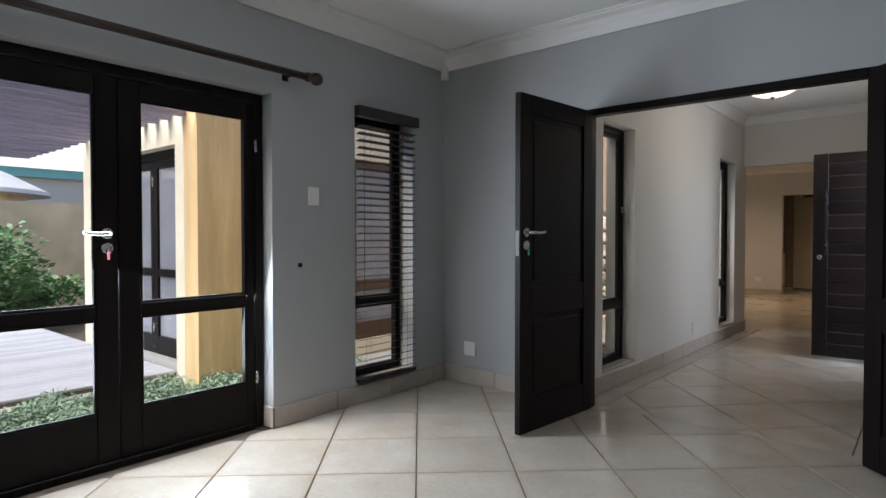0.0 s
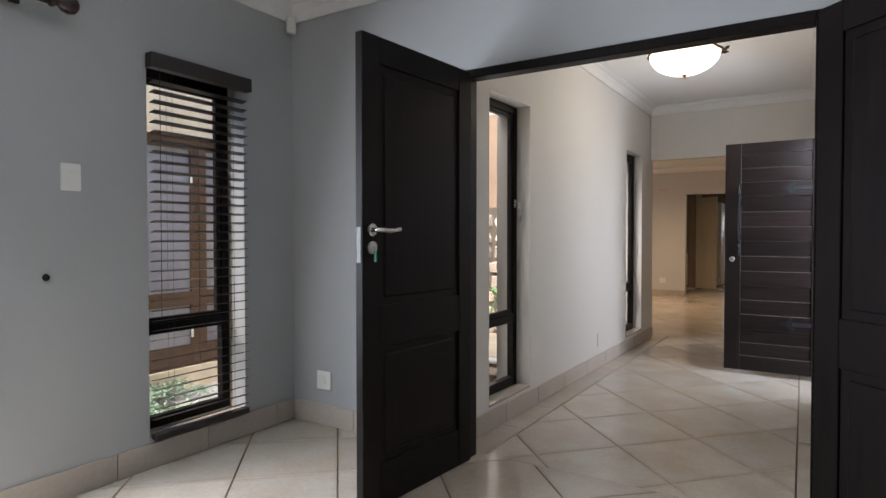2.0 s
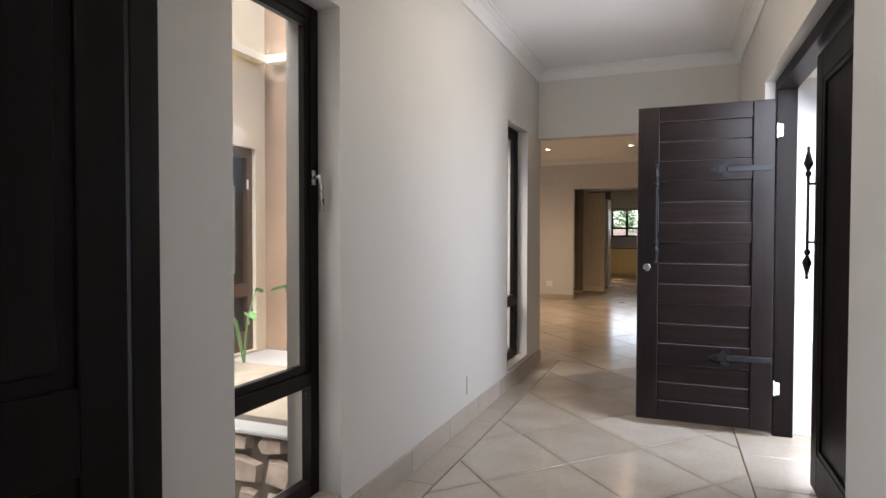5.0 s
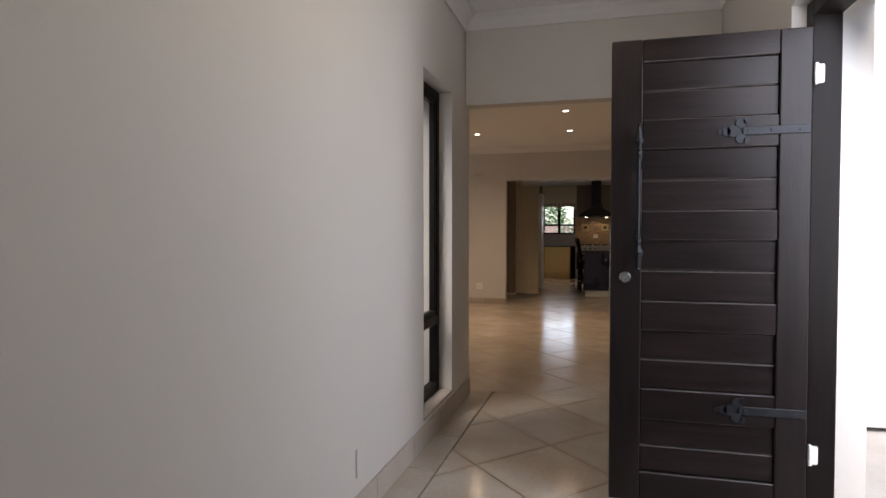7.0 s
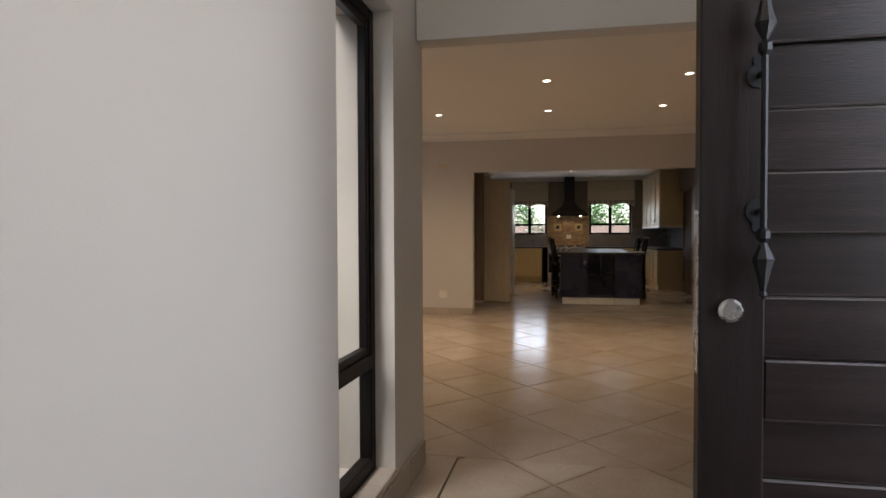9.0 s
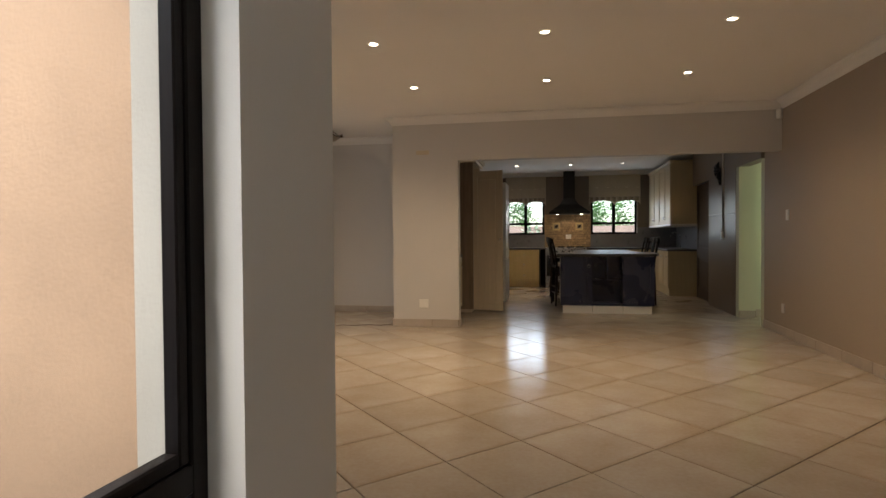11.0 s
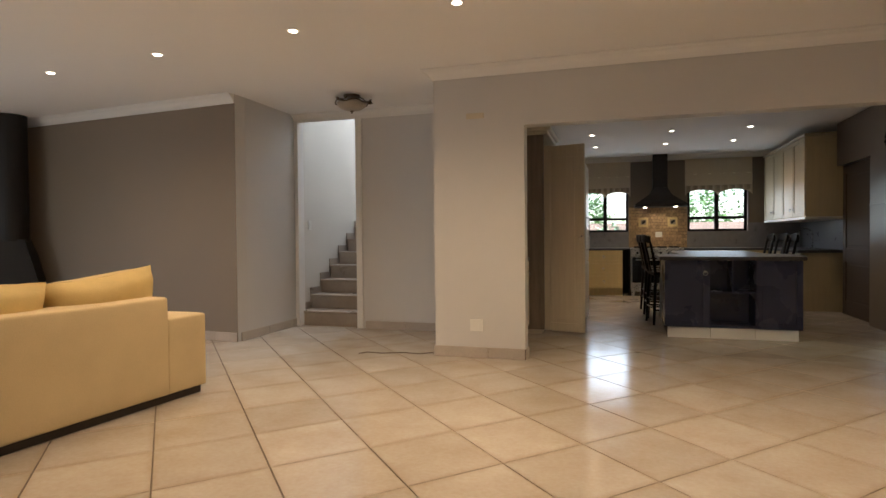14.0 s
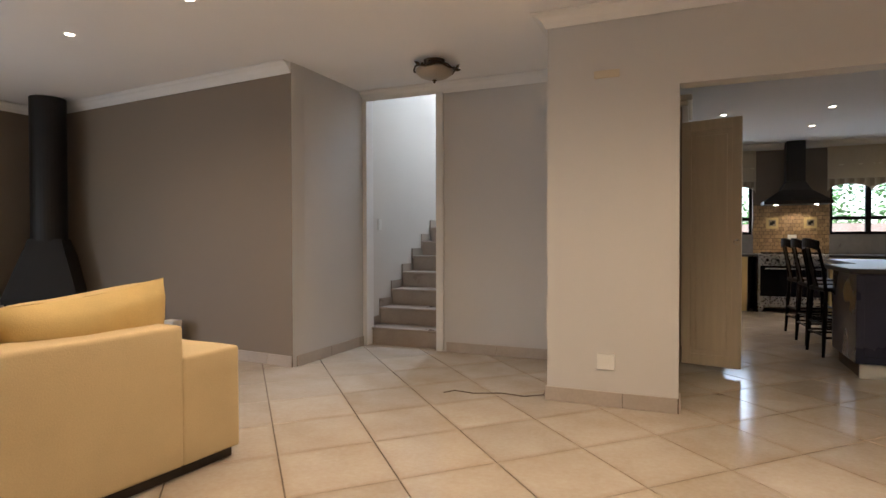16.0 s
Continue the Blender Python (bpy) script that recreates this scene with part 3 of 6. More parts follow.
def floors():
    lay(-2.109, 2.902, W1, -2.6, 2.2, N1 + 0.1, (W1 - 1, 1.8, 0.4, 5), (0.374, 0.339), (0.339, -0.374))
    border(HW - 0.02, N1 + 0.1, -1.892, LS + 0.1, 0.0225)
    border(-0.44, N1 + 0.1, HE, 5.7)
    border(-0.44, 7.535, HE, LS + 0.1)
    lay(-1.302, 5.846, -1.95, N1 + 0.1, -0.444, LS + 0.1, (-3, 4, 1, 9.6), (0.3475, 0.372), (0.3475, -0.372), (-1.886, N1 + 0.1, 0.0225))
    border(-0.44, 5.72, 0.01, 7.535)
    lay(-5.3554, 13.2858, LW, LS + 0.1, LE, 15.0, (-5.0, 10.2, LE + 1, 15.2), (0.3484, 0.3636), (0.3505, -0.3839))
    lay(-5.3554, 13.2858, -5.5, 15.0, 3.5, 20.9, (-5.0, 14.9, 1.6, 17.2), (0.3484, 0.3636), (0.3505, -0.3839))
    me = bpy.data.meshes.new("far_floor_tiles")
    me.from_pydata(rest_v, [], rest_f)
    me.materials.append(TILE)
    ob = new("far_floor_tiles", me)
    ob.parent = FLOOR
    tagged(ob, "cream glazed floor tiles laid diagonally", kind="stuff")


def skirting(axis, face, sign, a0, a1, h=0.105, t=0.012):
    """A row of skirting tiles along a wall, one piece every half metre."""
    run = structure("baseboard", boxes((min(face, face + sign * 0.005), a0, 0.001, max(face, face + sign * 0.005), a1, h - 0.003) if axis == "y" else (a0, min(face, face + sign * 0.005), 0.001, a1, max(face, face + sign * 0.005), h - 0.003)), GROUT, "cream ceramic skirting tiles along the wall foot", "baseboard")
    n = max(1, math.ceil((a1 - a0) / TS))
    for i in range(n):
        p, q = a0 + i * TS, min(a1, a0 + (i + 1) * TS) - 0.004
        if q - p < 0.02:
            continue
        lo, hi = min(face + sign * 0.001, face + sign * t), max(face + sign * 0.001, face + sign * t)
        part("skirting_tile", box(bmesh.new(), *((lo, p, 0.001, hi, q, h) if axis == "y" else (p, lo, 0.001, q, hi, h)), bevel=0.002), SKIRT, run)
    return run


for args in (("y", W1, 1, 2.835, 4.5, 0.13), ("y", W1, 1, -2.6, 1.13, 0.13), ("x", 2.835, -1, W1 - 0.09, W1 + 0.012, 0.13), ("x", N1, -1, W1 + 0.015, -2.0, 0.13), ("x", N1, -1, -0.33, 2.2, 0.13), ("y", HE, -1, N1 + 0.16, 5.72, 0.12), ("y", HE, -1, 7.535, LS, 0.12),
             ("x", LN, -1, -3.3, -2.462, 0.095), ("y", -2.462, 1, LN, LN + 0.15, 0.095), ("y", -3.287, -1, LN, 15.69, 0.095), ("x", 15.71, -1, -4.57, -3.3, 0.095), ("y", -5.498, 1, 14.6, 15.7, 0.095), 
             ("y", LW, 1, 12.2, 14.85, 0.095), ("y", LW, 1, LS, 9.6, 0.095), ("y", LE, -1, LS, 14.95, 0.095), ("x", 15.8, -1, 1.136, 1.345, 0.095), ("x", 15.98, -1, 1.36, 3.5, 0.095), ("x", LS, 1, LW, -1.96, 0.095)):
    skirting(*args)
skirting("y", HW, 1, N1 + 0.16, LS, 0.12).matrix_basis = HALL_TILT
skirting("x", 0, -1, -3.82, 0.0, 0.095).matrix_basis = NW_TILT


# ---- doors and windows ----
def sash_window(name, x_in, y0, y1, z0, z1, rail, label, depth=0.1, thick=0.05):
    """A tall dark timber window in a wall along y, with a transom, panes and a sill."""
    w = tagged(new(name), label, "window", kind="structure")
    xo, xi = x_in - depth - thick, x_in - depth
    f = 0.055
    part("window_frame", boxes((xo, y0 + 0.001, z0 + 0.001, xi, y0 + f, z1 - 0.001), (xo, y1 - f, z0 + 0.001, xi, y1 - 0.001, z1 - 0.001), (xo, y0 + f, z0 + 0.001, xi, y1 - f, z0 + f + 0.02), (xo, y0 + f, z1 - f, xi, y1 - f, z1 - 0.001), (xo, y0 + f, rail - 0.03, xi + 0.004, y1 - f, rail + 0.03), bevel=0.004), DARK, w)
    g = 0.03
    part("casement", boxes((xo + 0.012, y0 + f, rail + 0.03, xi - 0.006, y0 + f + g, z1 - f), (xo + 0.012, y1 - f - g, rail + 0.03, xi - 0.006, y1 - f, z1 - f), (xo + 0.012, y0 + f + g, rail + 0.03, xi - 0.006, y1 - f - g, rail + 0.03 + g), (xo + 0.012, y0 + f + g, z1 - f - g, xi - 0.006, y1 - f - g, z1 - f), bevel=0.004), DARK, w)
    for lo, hi in ((z0 + f + 0.02, rail - 0.03), (rail + 0.03 + g, z1 - f - g)):
        p = part("pane", boxes((xo + 0.022, y0 + f, lo, xo + 0.027, y1 - f, hi)), GLASS, w, "clear glass pane")
        p.visible_shadow = False
    part("window_sill", box(bmesh.new(), xi + 0.001, y0 + 0.001, z0 + 0.001, x_in + 0.006, y1 - 0.001, z0 + 0.018, bevel=0.004), TILE, w, "cream tiled sill")
    return w


def stay_handle(w, x, y, z):
    bm = boxes((x, y - 0.012, z - 0.03, x + 0.008, y + 0.012, z + 0.03), bevel=0.003)
    tube(bm, [(x + 0.005, y, z), (x + 0.035, y, z + 0.005), (x + 0.04, y + 0.004, z - 0.04), (x + 0.036, y + 0.012, z - 0.13)], [0.008, 0.008, 0.007, 0.009])
    part("window_handle", bm, STEEL, w, "brushed steel window handle", smooth=True)


w1 = sash_window("window_1", HW, 4.95, 5.54, 0.14, 2.09, 0.625, "tall dark timber window with a steel handle")
stay_handle(w1, HW - 0.1, 5.5, 1.42)
w2 = sash_window("window_2", HW, 7.89, 8.5, 0.14, 2.09, 0.625, "tall dark timber window at the hall end", depth=0.085, thick=0.055)
w1.matrix_basis = HALL_TILT
w2.matrix_basis = HALL_TILT
w3 = sash_window("window_3", W1, 3.51, 4.11, 0.14, 2.09, 0.69, "tall dark timber window behind a slatted blind", depth=0.14)


def lever_handle(parent, x, y, z, d, n, key=None):
    """A steel lever on round roses; d: the way the lever points, n: the way out of the door."""
    d, n, c = Vector(d), Vector(n), Vector((x, y, z))
    q = n.to_track_quat("Z", "Y").to_matrix().to_4x4()
    part("rose", lathe([(0.027, 0), (0.027, 0.006), (0.023, 0.009), (0.001, 0.009)], 24, c, q), STEEL, parent, "round steel rose", smooth=False)
    bm = tube(bmesh.new(), [c + n * 0.008, c + n * 0.045, c + n * 0.052 + d * 0.015, c + n * 0.05 + d * 0.06 + Vector((0, 0, -0.003)), c + n * 0.05 + d * 0.125 + Vector((0, 0, 0.004))], [0.0095, 0.0095, 0.010, 0.0095, 0.0085], 12)
    part("lever", bm, STEEL, parent, "curved steel lever", smooth=True)
    c2 = c + Vector((0, 0, -0.075))
    part("key_rose", lathe([(0.027, 0), (0.027, 0.006), (0.023, 0.009), (0.001, 0.009)], 24, c2, q), STEEL, parent, "round steel keyhole rose")
    if key:
        a = c2 + n * 0.02
        kb = boxes()
        box(kb, a.x - 0.005, a.y - 0.005, a.z - 0.06, a.x + 0.005, a.y + 0.005, a.z - 0.012, bevel=0.002)
        part("key_fob", kb, key, parent, "coloured key fob hanging from the lock")
        part("key", tube(bmesh.new(), [c2 + n * 0.004, a, a + Vector((0, 0, -0.015))], 0.004, 6), STEEL, parent, "steel key")


KEYGREEN = mat("green_key_fob", (0.10, 0.42, 0.28), 0.4, var=0.05)
KEYRED = mat("red_key_fob", (0.55, 0.05, 0.06), 0.4, var=0.05)


def panel_leaf(parent, w, h, t, name="door_leaf"):
    """A two-panel leaf from x = 0 to w, y = 0 to t."""
    st, lock = 0.105, 0.80
    rails = ((0.012, 0.20), (lock - 0.09, lock + 0.09), (h - 0.115, h))
    part("stile", box(bmesh.new(), 0, 0, 0.012, st, t, h, bevel=0.003), DARK, parent)
    part("stile", box(bmesh.new(), w - st, 0, 0.012, w, t, h, bevel=0.003), DARK, parent)
    for lo, hi in rails:
        part("rail", box(bmesh.new(), st, 0.001, lo, w - st, t - 0.001, hi, bevel=0.002), DARK, parent)
    for lo, hi in ((rails[0][1], rails[1][0]), (rails[1][1], rails[2][0])):
        bm = box(bmesh.new(), st, 0.012, lo, w - st, t - 0.012, hi)
        box(bm, st + 0.035, 0.006, lo + 0.035, w - st - 0.035, t - 0.006, hi - 0.035, bevel=0.005)
        part("panel", bm, DARK, parent, "recessed dark timber panel")


# double doors between front room and hall
dframe = tagged(new("door_frame_1"), "dark stained timber frame of the double doors", "door frame", kind="structure")
part("jamb", box(bmesh.new(), -1.988, N1 - 0.012, 0.0, -1.93, N1 + 0.068, 2.072, bevel=0.003), DARK, dframe)
part("jamb", box(bmesh.new(), -0.39, N1 - 0.012, 0.0, -0.352, N1 + 0.068, 2.072, bevel=0.003), DARK, dframe)
part("head", box(bmesh.new(), -1.93, N1 - 0.012, 2.025, -0.39, N1 + 0.068, 2.072, bevel=0.003), DARK, dframe)

leaf_a = tagged(new("door_1"), "open dark timber door with steel lever and green key fob", "door", kind="structure")
leaf_a.matrix_basis = pose(-1.945, 4.46, 0, 0, 0, 180 + 84.3)
panel_leaf(leaf_a, 0.79, 2.045, 0.042)
lever_handle(leaf_a, 0.735, 0.042, 1.218, (-1, 0, 0), (0, 1, 0), KEYGREEN)
lever_handle(leaf_a, 0.735, 0.0, 1.218, (-1, 0, 0), (0, -1, 0))
part("lock_plate", box(bmesh.new(), 0.789, 0.008, 1.08, 0.793, 0.034, 1.23, bevel=0.001), DULL, leaf_a, "steel lock plate with its latch")
leaf_b = tagged(new("door_2"), "open dark timber door leaf of the double doors", "door", kind="structure")
leaf_b.matrix_basis = pose(-0.385, 4.42, 0, 0, 0, -45)
panel_leaf(leaf_b, 0.79, 2.045, 0.042)

# french doors
fd = tagged(new("door_3"), "dark timber french doors with glass panes, closed", "door", kind="structure")
FX0, FX1 = W1 - 0.165, W1 - 0.105
part("door_frame", boxes((FX0 - 0.01, 2.775, 0, FX1 + 0.01, 2.833, 2.078), (FX0 - 0.01, 1.132, 0, FX1 + 0.01, 1.19, 2.078), (FX0 - 0.01, 1.19, 2.02, FX1 + 0.01, 2.775, 2.078), (FX0 - 0.01, 1.19, -0.012, FX1 + 0.01, 2.775, 0.03), bevel=0.004), DARK, fd)


def glazed_leaf(y0, y1, a, b):
    leaf = part("glazed_leaf", boxes((FX0, y0, 0.035, FX1, y0 + a, 2.015), (FX0, y1 - b, 0.035, FX1, y1, 2.015), (FX0, y0 + a, 1.918, FX1, y1 - b, 2.015), (FX0, y0 + a, 0.77, FX1, y1 - b, 0.841), (FX0, y0 + a, 0.035, FX1, y1 - b, 0.287), bevel=0.004), DARK, fd)
    for lo, hi in ((0.287, 0.77), (0.841, 1.918)):
        part("glazing_bead", boxes((FX1 - 0.012, y0 + a, lo, FX1 - 0.002, y0 + a + 0.012, hi), (FX1 - 0.012, y1 - b - 0.012, lo, FX1 - 0.002, y1 - b, hi), (FX1 - 0.012, y0 + a + 0.012, lo, FX1 - 0.002, y1 - b - 0.012, lo + 0.012), (FX1 - 0.012, y0 + a + 0.012, hi - 0.012, FX1 - 0.002, y1 - b - 0.012, hi), bevel=0.002), DARK, leaf)
        p = part("pane", boxes((FX0 + 0.025, y0 + a - 0.002, lo - 0.002, FX0 + 0.03, y1 - b + 0.002, hi + 0.002)), GLASS, leaf, "clear glass pane")
        p.visible_shadow = False
    return leaf


glazed_leaf(1.987, 2.773, 0.107, 0.053)
glazed_leaf(1.192, 1.983, 0.075, 0.107)
lever_handle(fd, FX1, 1.93, 1.21, (0, -1, 0), (1, 0, 0), KEYRED)
for z in (1.72, 0.28):
    part("hinge", lathe([(0.008, 0), (0.008, 0.07), (0.004, 0.075)], 10, (FX1 + 0.016, 2.778, z)), STEEL, fd, "steel butt hinge")

# front door: wide opening, one leaf open, one shut
ff = tagged(new("door_frame_2"), "dark timber frame of the front door", "door frame", kind="structure")
part("jamb", box(bmesh.new(), -0.235, 7.455, 0, -0.13, 7.533, 2.118, bevel=0.003), DARK, ff)
part("jamb", box(bmesh.new(), -0.165, 5.722, 0, -0.06, 5.80, 2.118, bevel=0.003), DARK, ff)
part("head", box(bmesh.new(), -0.235, 5.80, 2.05, -0.13, 7.455, 2.118, bevel=0.003), DARK, ff)


def worn(ob):
    """Bare wood along the upper and lower arrises of a board."""
    ob.data.materials.append(WORN)
    for p in ob.data.polygons:
        if 0.3 < abs(p.normal.z) < 0.95 and abs(p.normal.y) > 0.3:
            p.material_index = 1


def ledged_leaf(parent, w, h=1.99, t=0.045):
    """A leaf of wide stiles and five flush ledges with two sunk boards in each field; the show face at y = t."""
    s0, s1 = 0.115, 0.125
    part("stile", box(bmesh.new(), 0, 0, 0.04, s0, t, h, bevel=0.004), DARKV, parent)
    part("stile", box(bmesh.new(), w - s1, 0, 0.04, w, t, h, bevel=0.004), DARKV, parent)
    ledges = ((0.04, 0.165), (0.392, 0.523), (0.772, 0.895), (1.152, 1.274), (1.532, 1.655), (1.895, h))
    for lo, hi in ledges:
        worn(part("ledge", box(bmesh.new(), s0, 0.001, lo, w - s1, t - 0.002, hi, bevel=0.004), DARKH, parent, "flush worn horizontal ledge"))
    part("core", boxes((s0, 0.012, 0.05, w - s1, 0.018, h - 0.01)), DARK, parent)
    for (_, lo), (hi, _) in zip(ledges, ledges[1:]):
        mid = (lo + hi) / 2
        for p, q in ((lo + 0.001, mid - 0.001), (mid + 0.001, hi - 0.001)):
            worn(part("board", box(bmesh.new(), s0 - 0.001, 0.004, p, w - s1 + 0.001, t - 0.016, q, bevel=0.005), DARKH, parent, "sunk worn horizontal board"))


def spear_handle(parent, x, y, z, n, length=0.52):
    """A wrought iron pull with spear tips, standing off the door."""
    o = 0.035 * n
    bm = tube(bmesh.new(), [(x, y + o, z - length * 0.32), (x, y + o, z + length * 0.32)], 0.0065, 8)
    for s in (1, -1):
        tube(bm, [(x, y, z + s * length * 0.26), (x, y + 0.004 * n, z + s * length * 0.26)], 0.024, 12)
        tube(bm, [(x, y, z + s * (length * 0.26 + 0.03)), (x, y + 0.003 * n, z + s * (length * 0.26 + 0.03))], 0.012, 10)
    for s in (1, -1):
        a = z + s * length * 0.32
        pts = ((0.006, 0), (0.013, 0.008), (0.013, 0.022), (0.006, 0.03), (0.021, 0.062), (0.014, 0.085), (0.005, 0.125), (0.009, 0.133), (0.002, 0.142))
        tube(bm, [(x, y + o, a + s * u) for r, u in pts], [r for r, u in pts], 8)
        tube(bm, [(x, y, z + s * length * 0.26), (x, y + o, z + s * length * 0.26)], 0.006, 6)
    part("pull_handle", bm, IRON, parent, "black wrought iron spear-tipped pull")


def strap_hinge(parent, x0, x1, y, z, n):
    """A decorative iron strap with a fleur end, flat on the door."""
    d = 1 if x1 > x0 else -1
    L = abs(x1 - x0)
    lo, hi = sorted((y, y + n * 0.005))
    bm = bmesh.new()
    box(bm, min(x0, x0 + d * L * 0.72), lo, z - 0.017, max(x0, x0 + d * L * 0.72), hi, z + 0.017, bevel=0.002)
    for (u, v, r) in ((0.74, 0.03, 0.02), (0.74, -0.03, 0.02), (0.68, 0.04, 0.013), (0.68, -0.04, 0.013), (0.82, 0.0, 0.026), (0.9, 0, 0.018), (0.96, 0, 0.01)):
        tube(bm, [(x0 + d * L * u, lo, z + v), (x0 + d * L * u, hi + 0.001 * n, z + v)], r, 8)
    for u in (0.1, 0.4, 0.65):
        tube(bm, [(x0 + d * L * u, lo, z), (x0 + d * L * u, hi + 0.004 * n, z)], 0.007, 6)
    part("strap_hinge", bm, STRAP, parent, "blackened iron strap hinge")


front = tagged(new("door_4"), "open front door of dark worn boards with iron fittings", "door", kind="structure")
front.matrix_basis = pose(-0.25, 7.447, 0, 0, 0, 180)
front_t = 0.045
ledged_leaf(front, 0.757)
for z in (1.593, 0.458):
    strap_hinge(front, 0.005, 0.345, front_t, z, 1)
spear_handle(front, 0.648, front_t, 1.33, 1)
part("lock_cylinder", lathe([(0.024, 0), (0.024, 0.006), (0.018, 0.014), (0.001, 0.014)], 20, (0.698, front_t, 0.995), Matrix.Rotation(radians(-90), 4, "X")), STEEL, front, "round brushed steel lock")
part("lock_plate", box(bmesh.new(), 0.756, 0.008, 0.86, 0.760, 0.037, 1.2, bevel=0.001), STEEL, front, "steel lock edge plate")
for z in (1.806, 0.297):
    part("butt_hinge", boxes((-0.04, front_t - 0.012, z - 0.036, -0.018, front_t + 0.002, z + 0.036), (-0.018, front_t - 0.014, z - 0.042, -0.006, front_t + 0.008, z + 0.042), bevel=0.003), COVE, front, "white painted butt hinge")
shut = tagged(new("door_5"), "shut dark timber leaf beside the front door", "door", kind="structure")
shut.matrix_basis = pose(-0.145, 5.802, 0, 0, 0, 90)
for a, b in ((0, 0.11), (0.79, 0.9)):
    part("stile", box(bmesh.new(), a, 0, 0.02, b, 0.045, 2.03, bevel=0.004), DARK, shut)
for a, b in ((0.02, 0.2), (1.9, 2.03)):
    part("rail", box(bmesh.new(), 0.11, 0.001, a, 0.79, 0.044, b, bevel=0.003), DARK, shut)
part("panel", box(bmesh.new(), 0.109, 0.012, 0.199, 0.791, 0.030, 1.901), DARK, shut, "tall sunk timber panel")
part("panel_moulding", boxes((0.11, 0.031, 0.2, 0.135, 0.041, 1.9), (0.765, 0.031, 0.2, 0.79, 0.041, 1.9), (0.135, 0.031, 0.2, 0.765, 0.041, 0.225), (0.135, 0.031, 1.875, 0.765, 0.041, 1.9), bevel=0.003), DARK, shut)
spear_handle(shut, 0.86, 0.045, 1.30, 1)

# ---- stairs ----
stairs = tagged(new("stairs"), "tiled stair flight rising in a white stairwell", "stairs", kind="structure")
for i in range(12):
    y, z = 15.80 + i * 0.265, (i + 1) * 0.178
    part("riser", boxes((-5.506, y, z - 0.178, -4.594, y + 0.27, z - 0.022)), STAIRTILE, stairs)
    part("tread", box(bmesh.new(), -5.506, y - 0.018, z - 0.022, -4.594, y + 0.265, z, bevel=0.005), STAIRTILE, stairs)
    part("stair_skirting", boxes((-5.507, y - 0.02, z - 0.178, -5.495, y + 0.25, z + 0.09)), STAIRTILE, stairs)
sframe = tagged(new("door_frame_3"), "cream painted frame of the stair doorway", "door frame", kind="structure")
part("jamb", box(bmesh.new(), -5.497, 15.69, 0.0, -5.45, 15.83, 2.582, bevel=0.003), COVE, sframe)
part("jamb", box(bmesh.new(), -4.675, 15.69, 0.0, -4.602, 15.83, 2.582, bevel=0.003), COVE, sframe)
part("head", box(bmesh.new(), -5.45, 15.69, 2.56, -4.675, 15.83, 2.582, bevel=0.003), COVE, sframe)


# ---- lamps ----
def bowl_lamp(x, y, ceil, r, glass_mat, label, drop=0.0, deep=0.62):
    t = thing("ceiling_light", pose(x, y, ceil), label, "ceiling light")
    low = -0.085 - drop
    prof = [(r * math.cos(a), low - deep * r * math.sin(a)) for a in [i * math.pi / 2 / 10 for i in range(11)]]
    part("bowl", lathe([(r * 0.97, low + 0.01)] + prof, 40), glass_mat, t, "alabaster glass bowl", smooth=True)
    bm = bmesh.new()
    tube(bm, [((r + 0.012) * math.cos(a), (r + 0.012) * math.sin(a), low + 0.005 + 0.012 * math.sin(5 * a)) for a in [i * math.pi / 24 for i in range(49)]], 0.008, 6)
    part("ring", bm, BRONZE, t, "twisted bronze ring", smooth=True)
    for k in range(3):
        a = 2.1 * k + 0.4
        c, s = math.cos(a), math.sin(a)
        lf = bmesh.new()
        for u, v, w in ((0, 0, 0.05), (0.03, 0.025, 0.035), (-0.03, 0.025, 0.035)):
            p = Vector(((r + 0.015) * c - u * s, (r + 0.015) * s + u * c, low + 0.005))
            tube(lf, [p, p + Vector((c * 0.02 - u * s * 0.6, s * 0.02 + u * c * 0.6, v * 0.6)), p + Vector((c * w - u * s * 1.2, s * w + u * c * 1.2, v))], [0.005, 0.014, 0.002], 6)
        part("leaf_ornament", lf, BRONZE, t, "bronze leaf clasp")
        part("arm", tube(bmesh.new(), [((r + 0.01) * c, (r + 0.01) * s, low + 0.005), (r * 0.7 * c, r * 0.7 * s, -0.03), (r * 0.3 * c, r * 0.3 * s, -0.01)], 0.006, 6), BRONZE, t)
    part("canopy", lathe([(0.09, -0.002), (0.085, -0.02), (0.03, -0.028)], 24), BRONZE, t)
    zb = low - deep * r
    part("finial", lathe([(0.006, zb + 0.004), (0.02, zb - 0.002), (0.016, zb - 0.01), (0.006, zb - 0.014), (0.011, zb - 0.022), (0.002, zb - 0.03)], 14), BRONZE, t)
    return t


bowl_lamp(-1.2, 6.5, C1, 0.25, LAMPGLASS, "lit alabaster bowl ceiling light with bronze leaves", 0.04)
bowl_lamp(-4.38, 15.0, C2, 0.158, UNLIT, "unlit alabaster bowl ceiling light with bronze ring", 0.0, 0.5)
hall_bulb = new("hall_bulb", bpy.data.lights.new("hall_bulb", "POINT"))
hall_bulb.data.energy, hall_bulb.data.color, hall_bulb.data.shadow_soft_size = 2.1, (1.0, 0.88, 0.66), 0.12
hall_bulb.location = (-1.2, 6.5, C1 - 0.42)


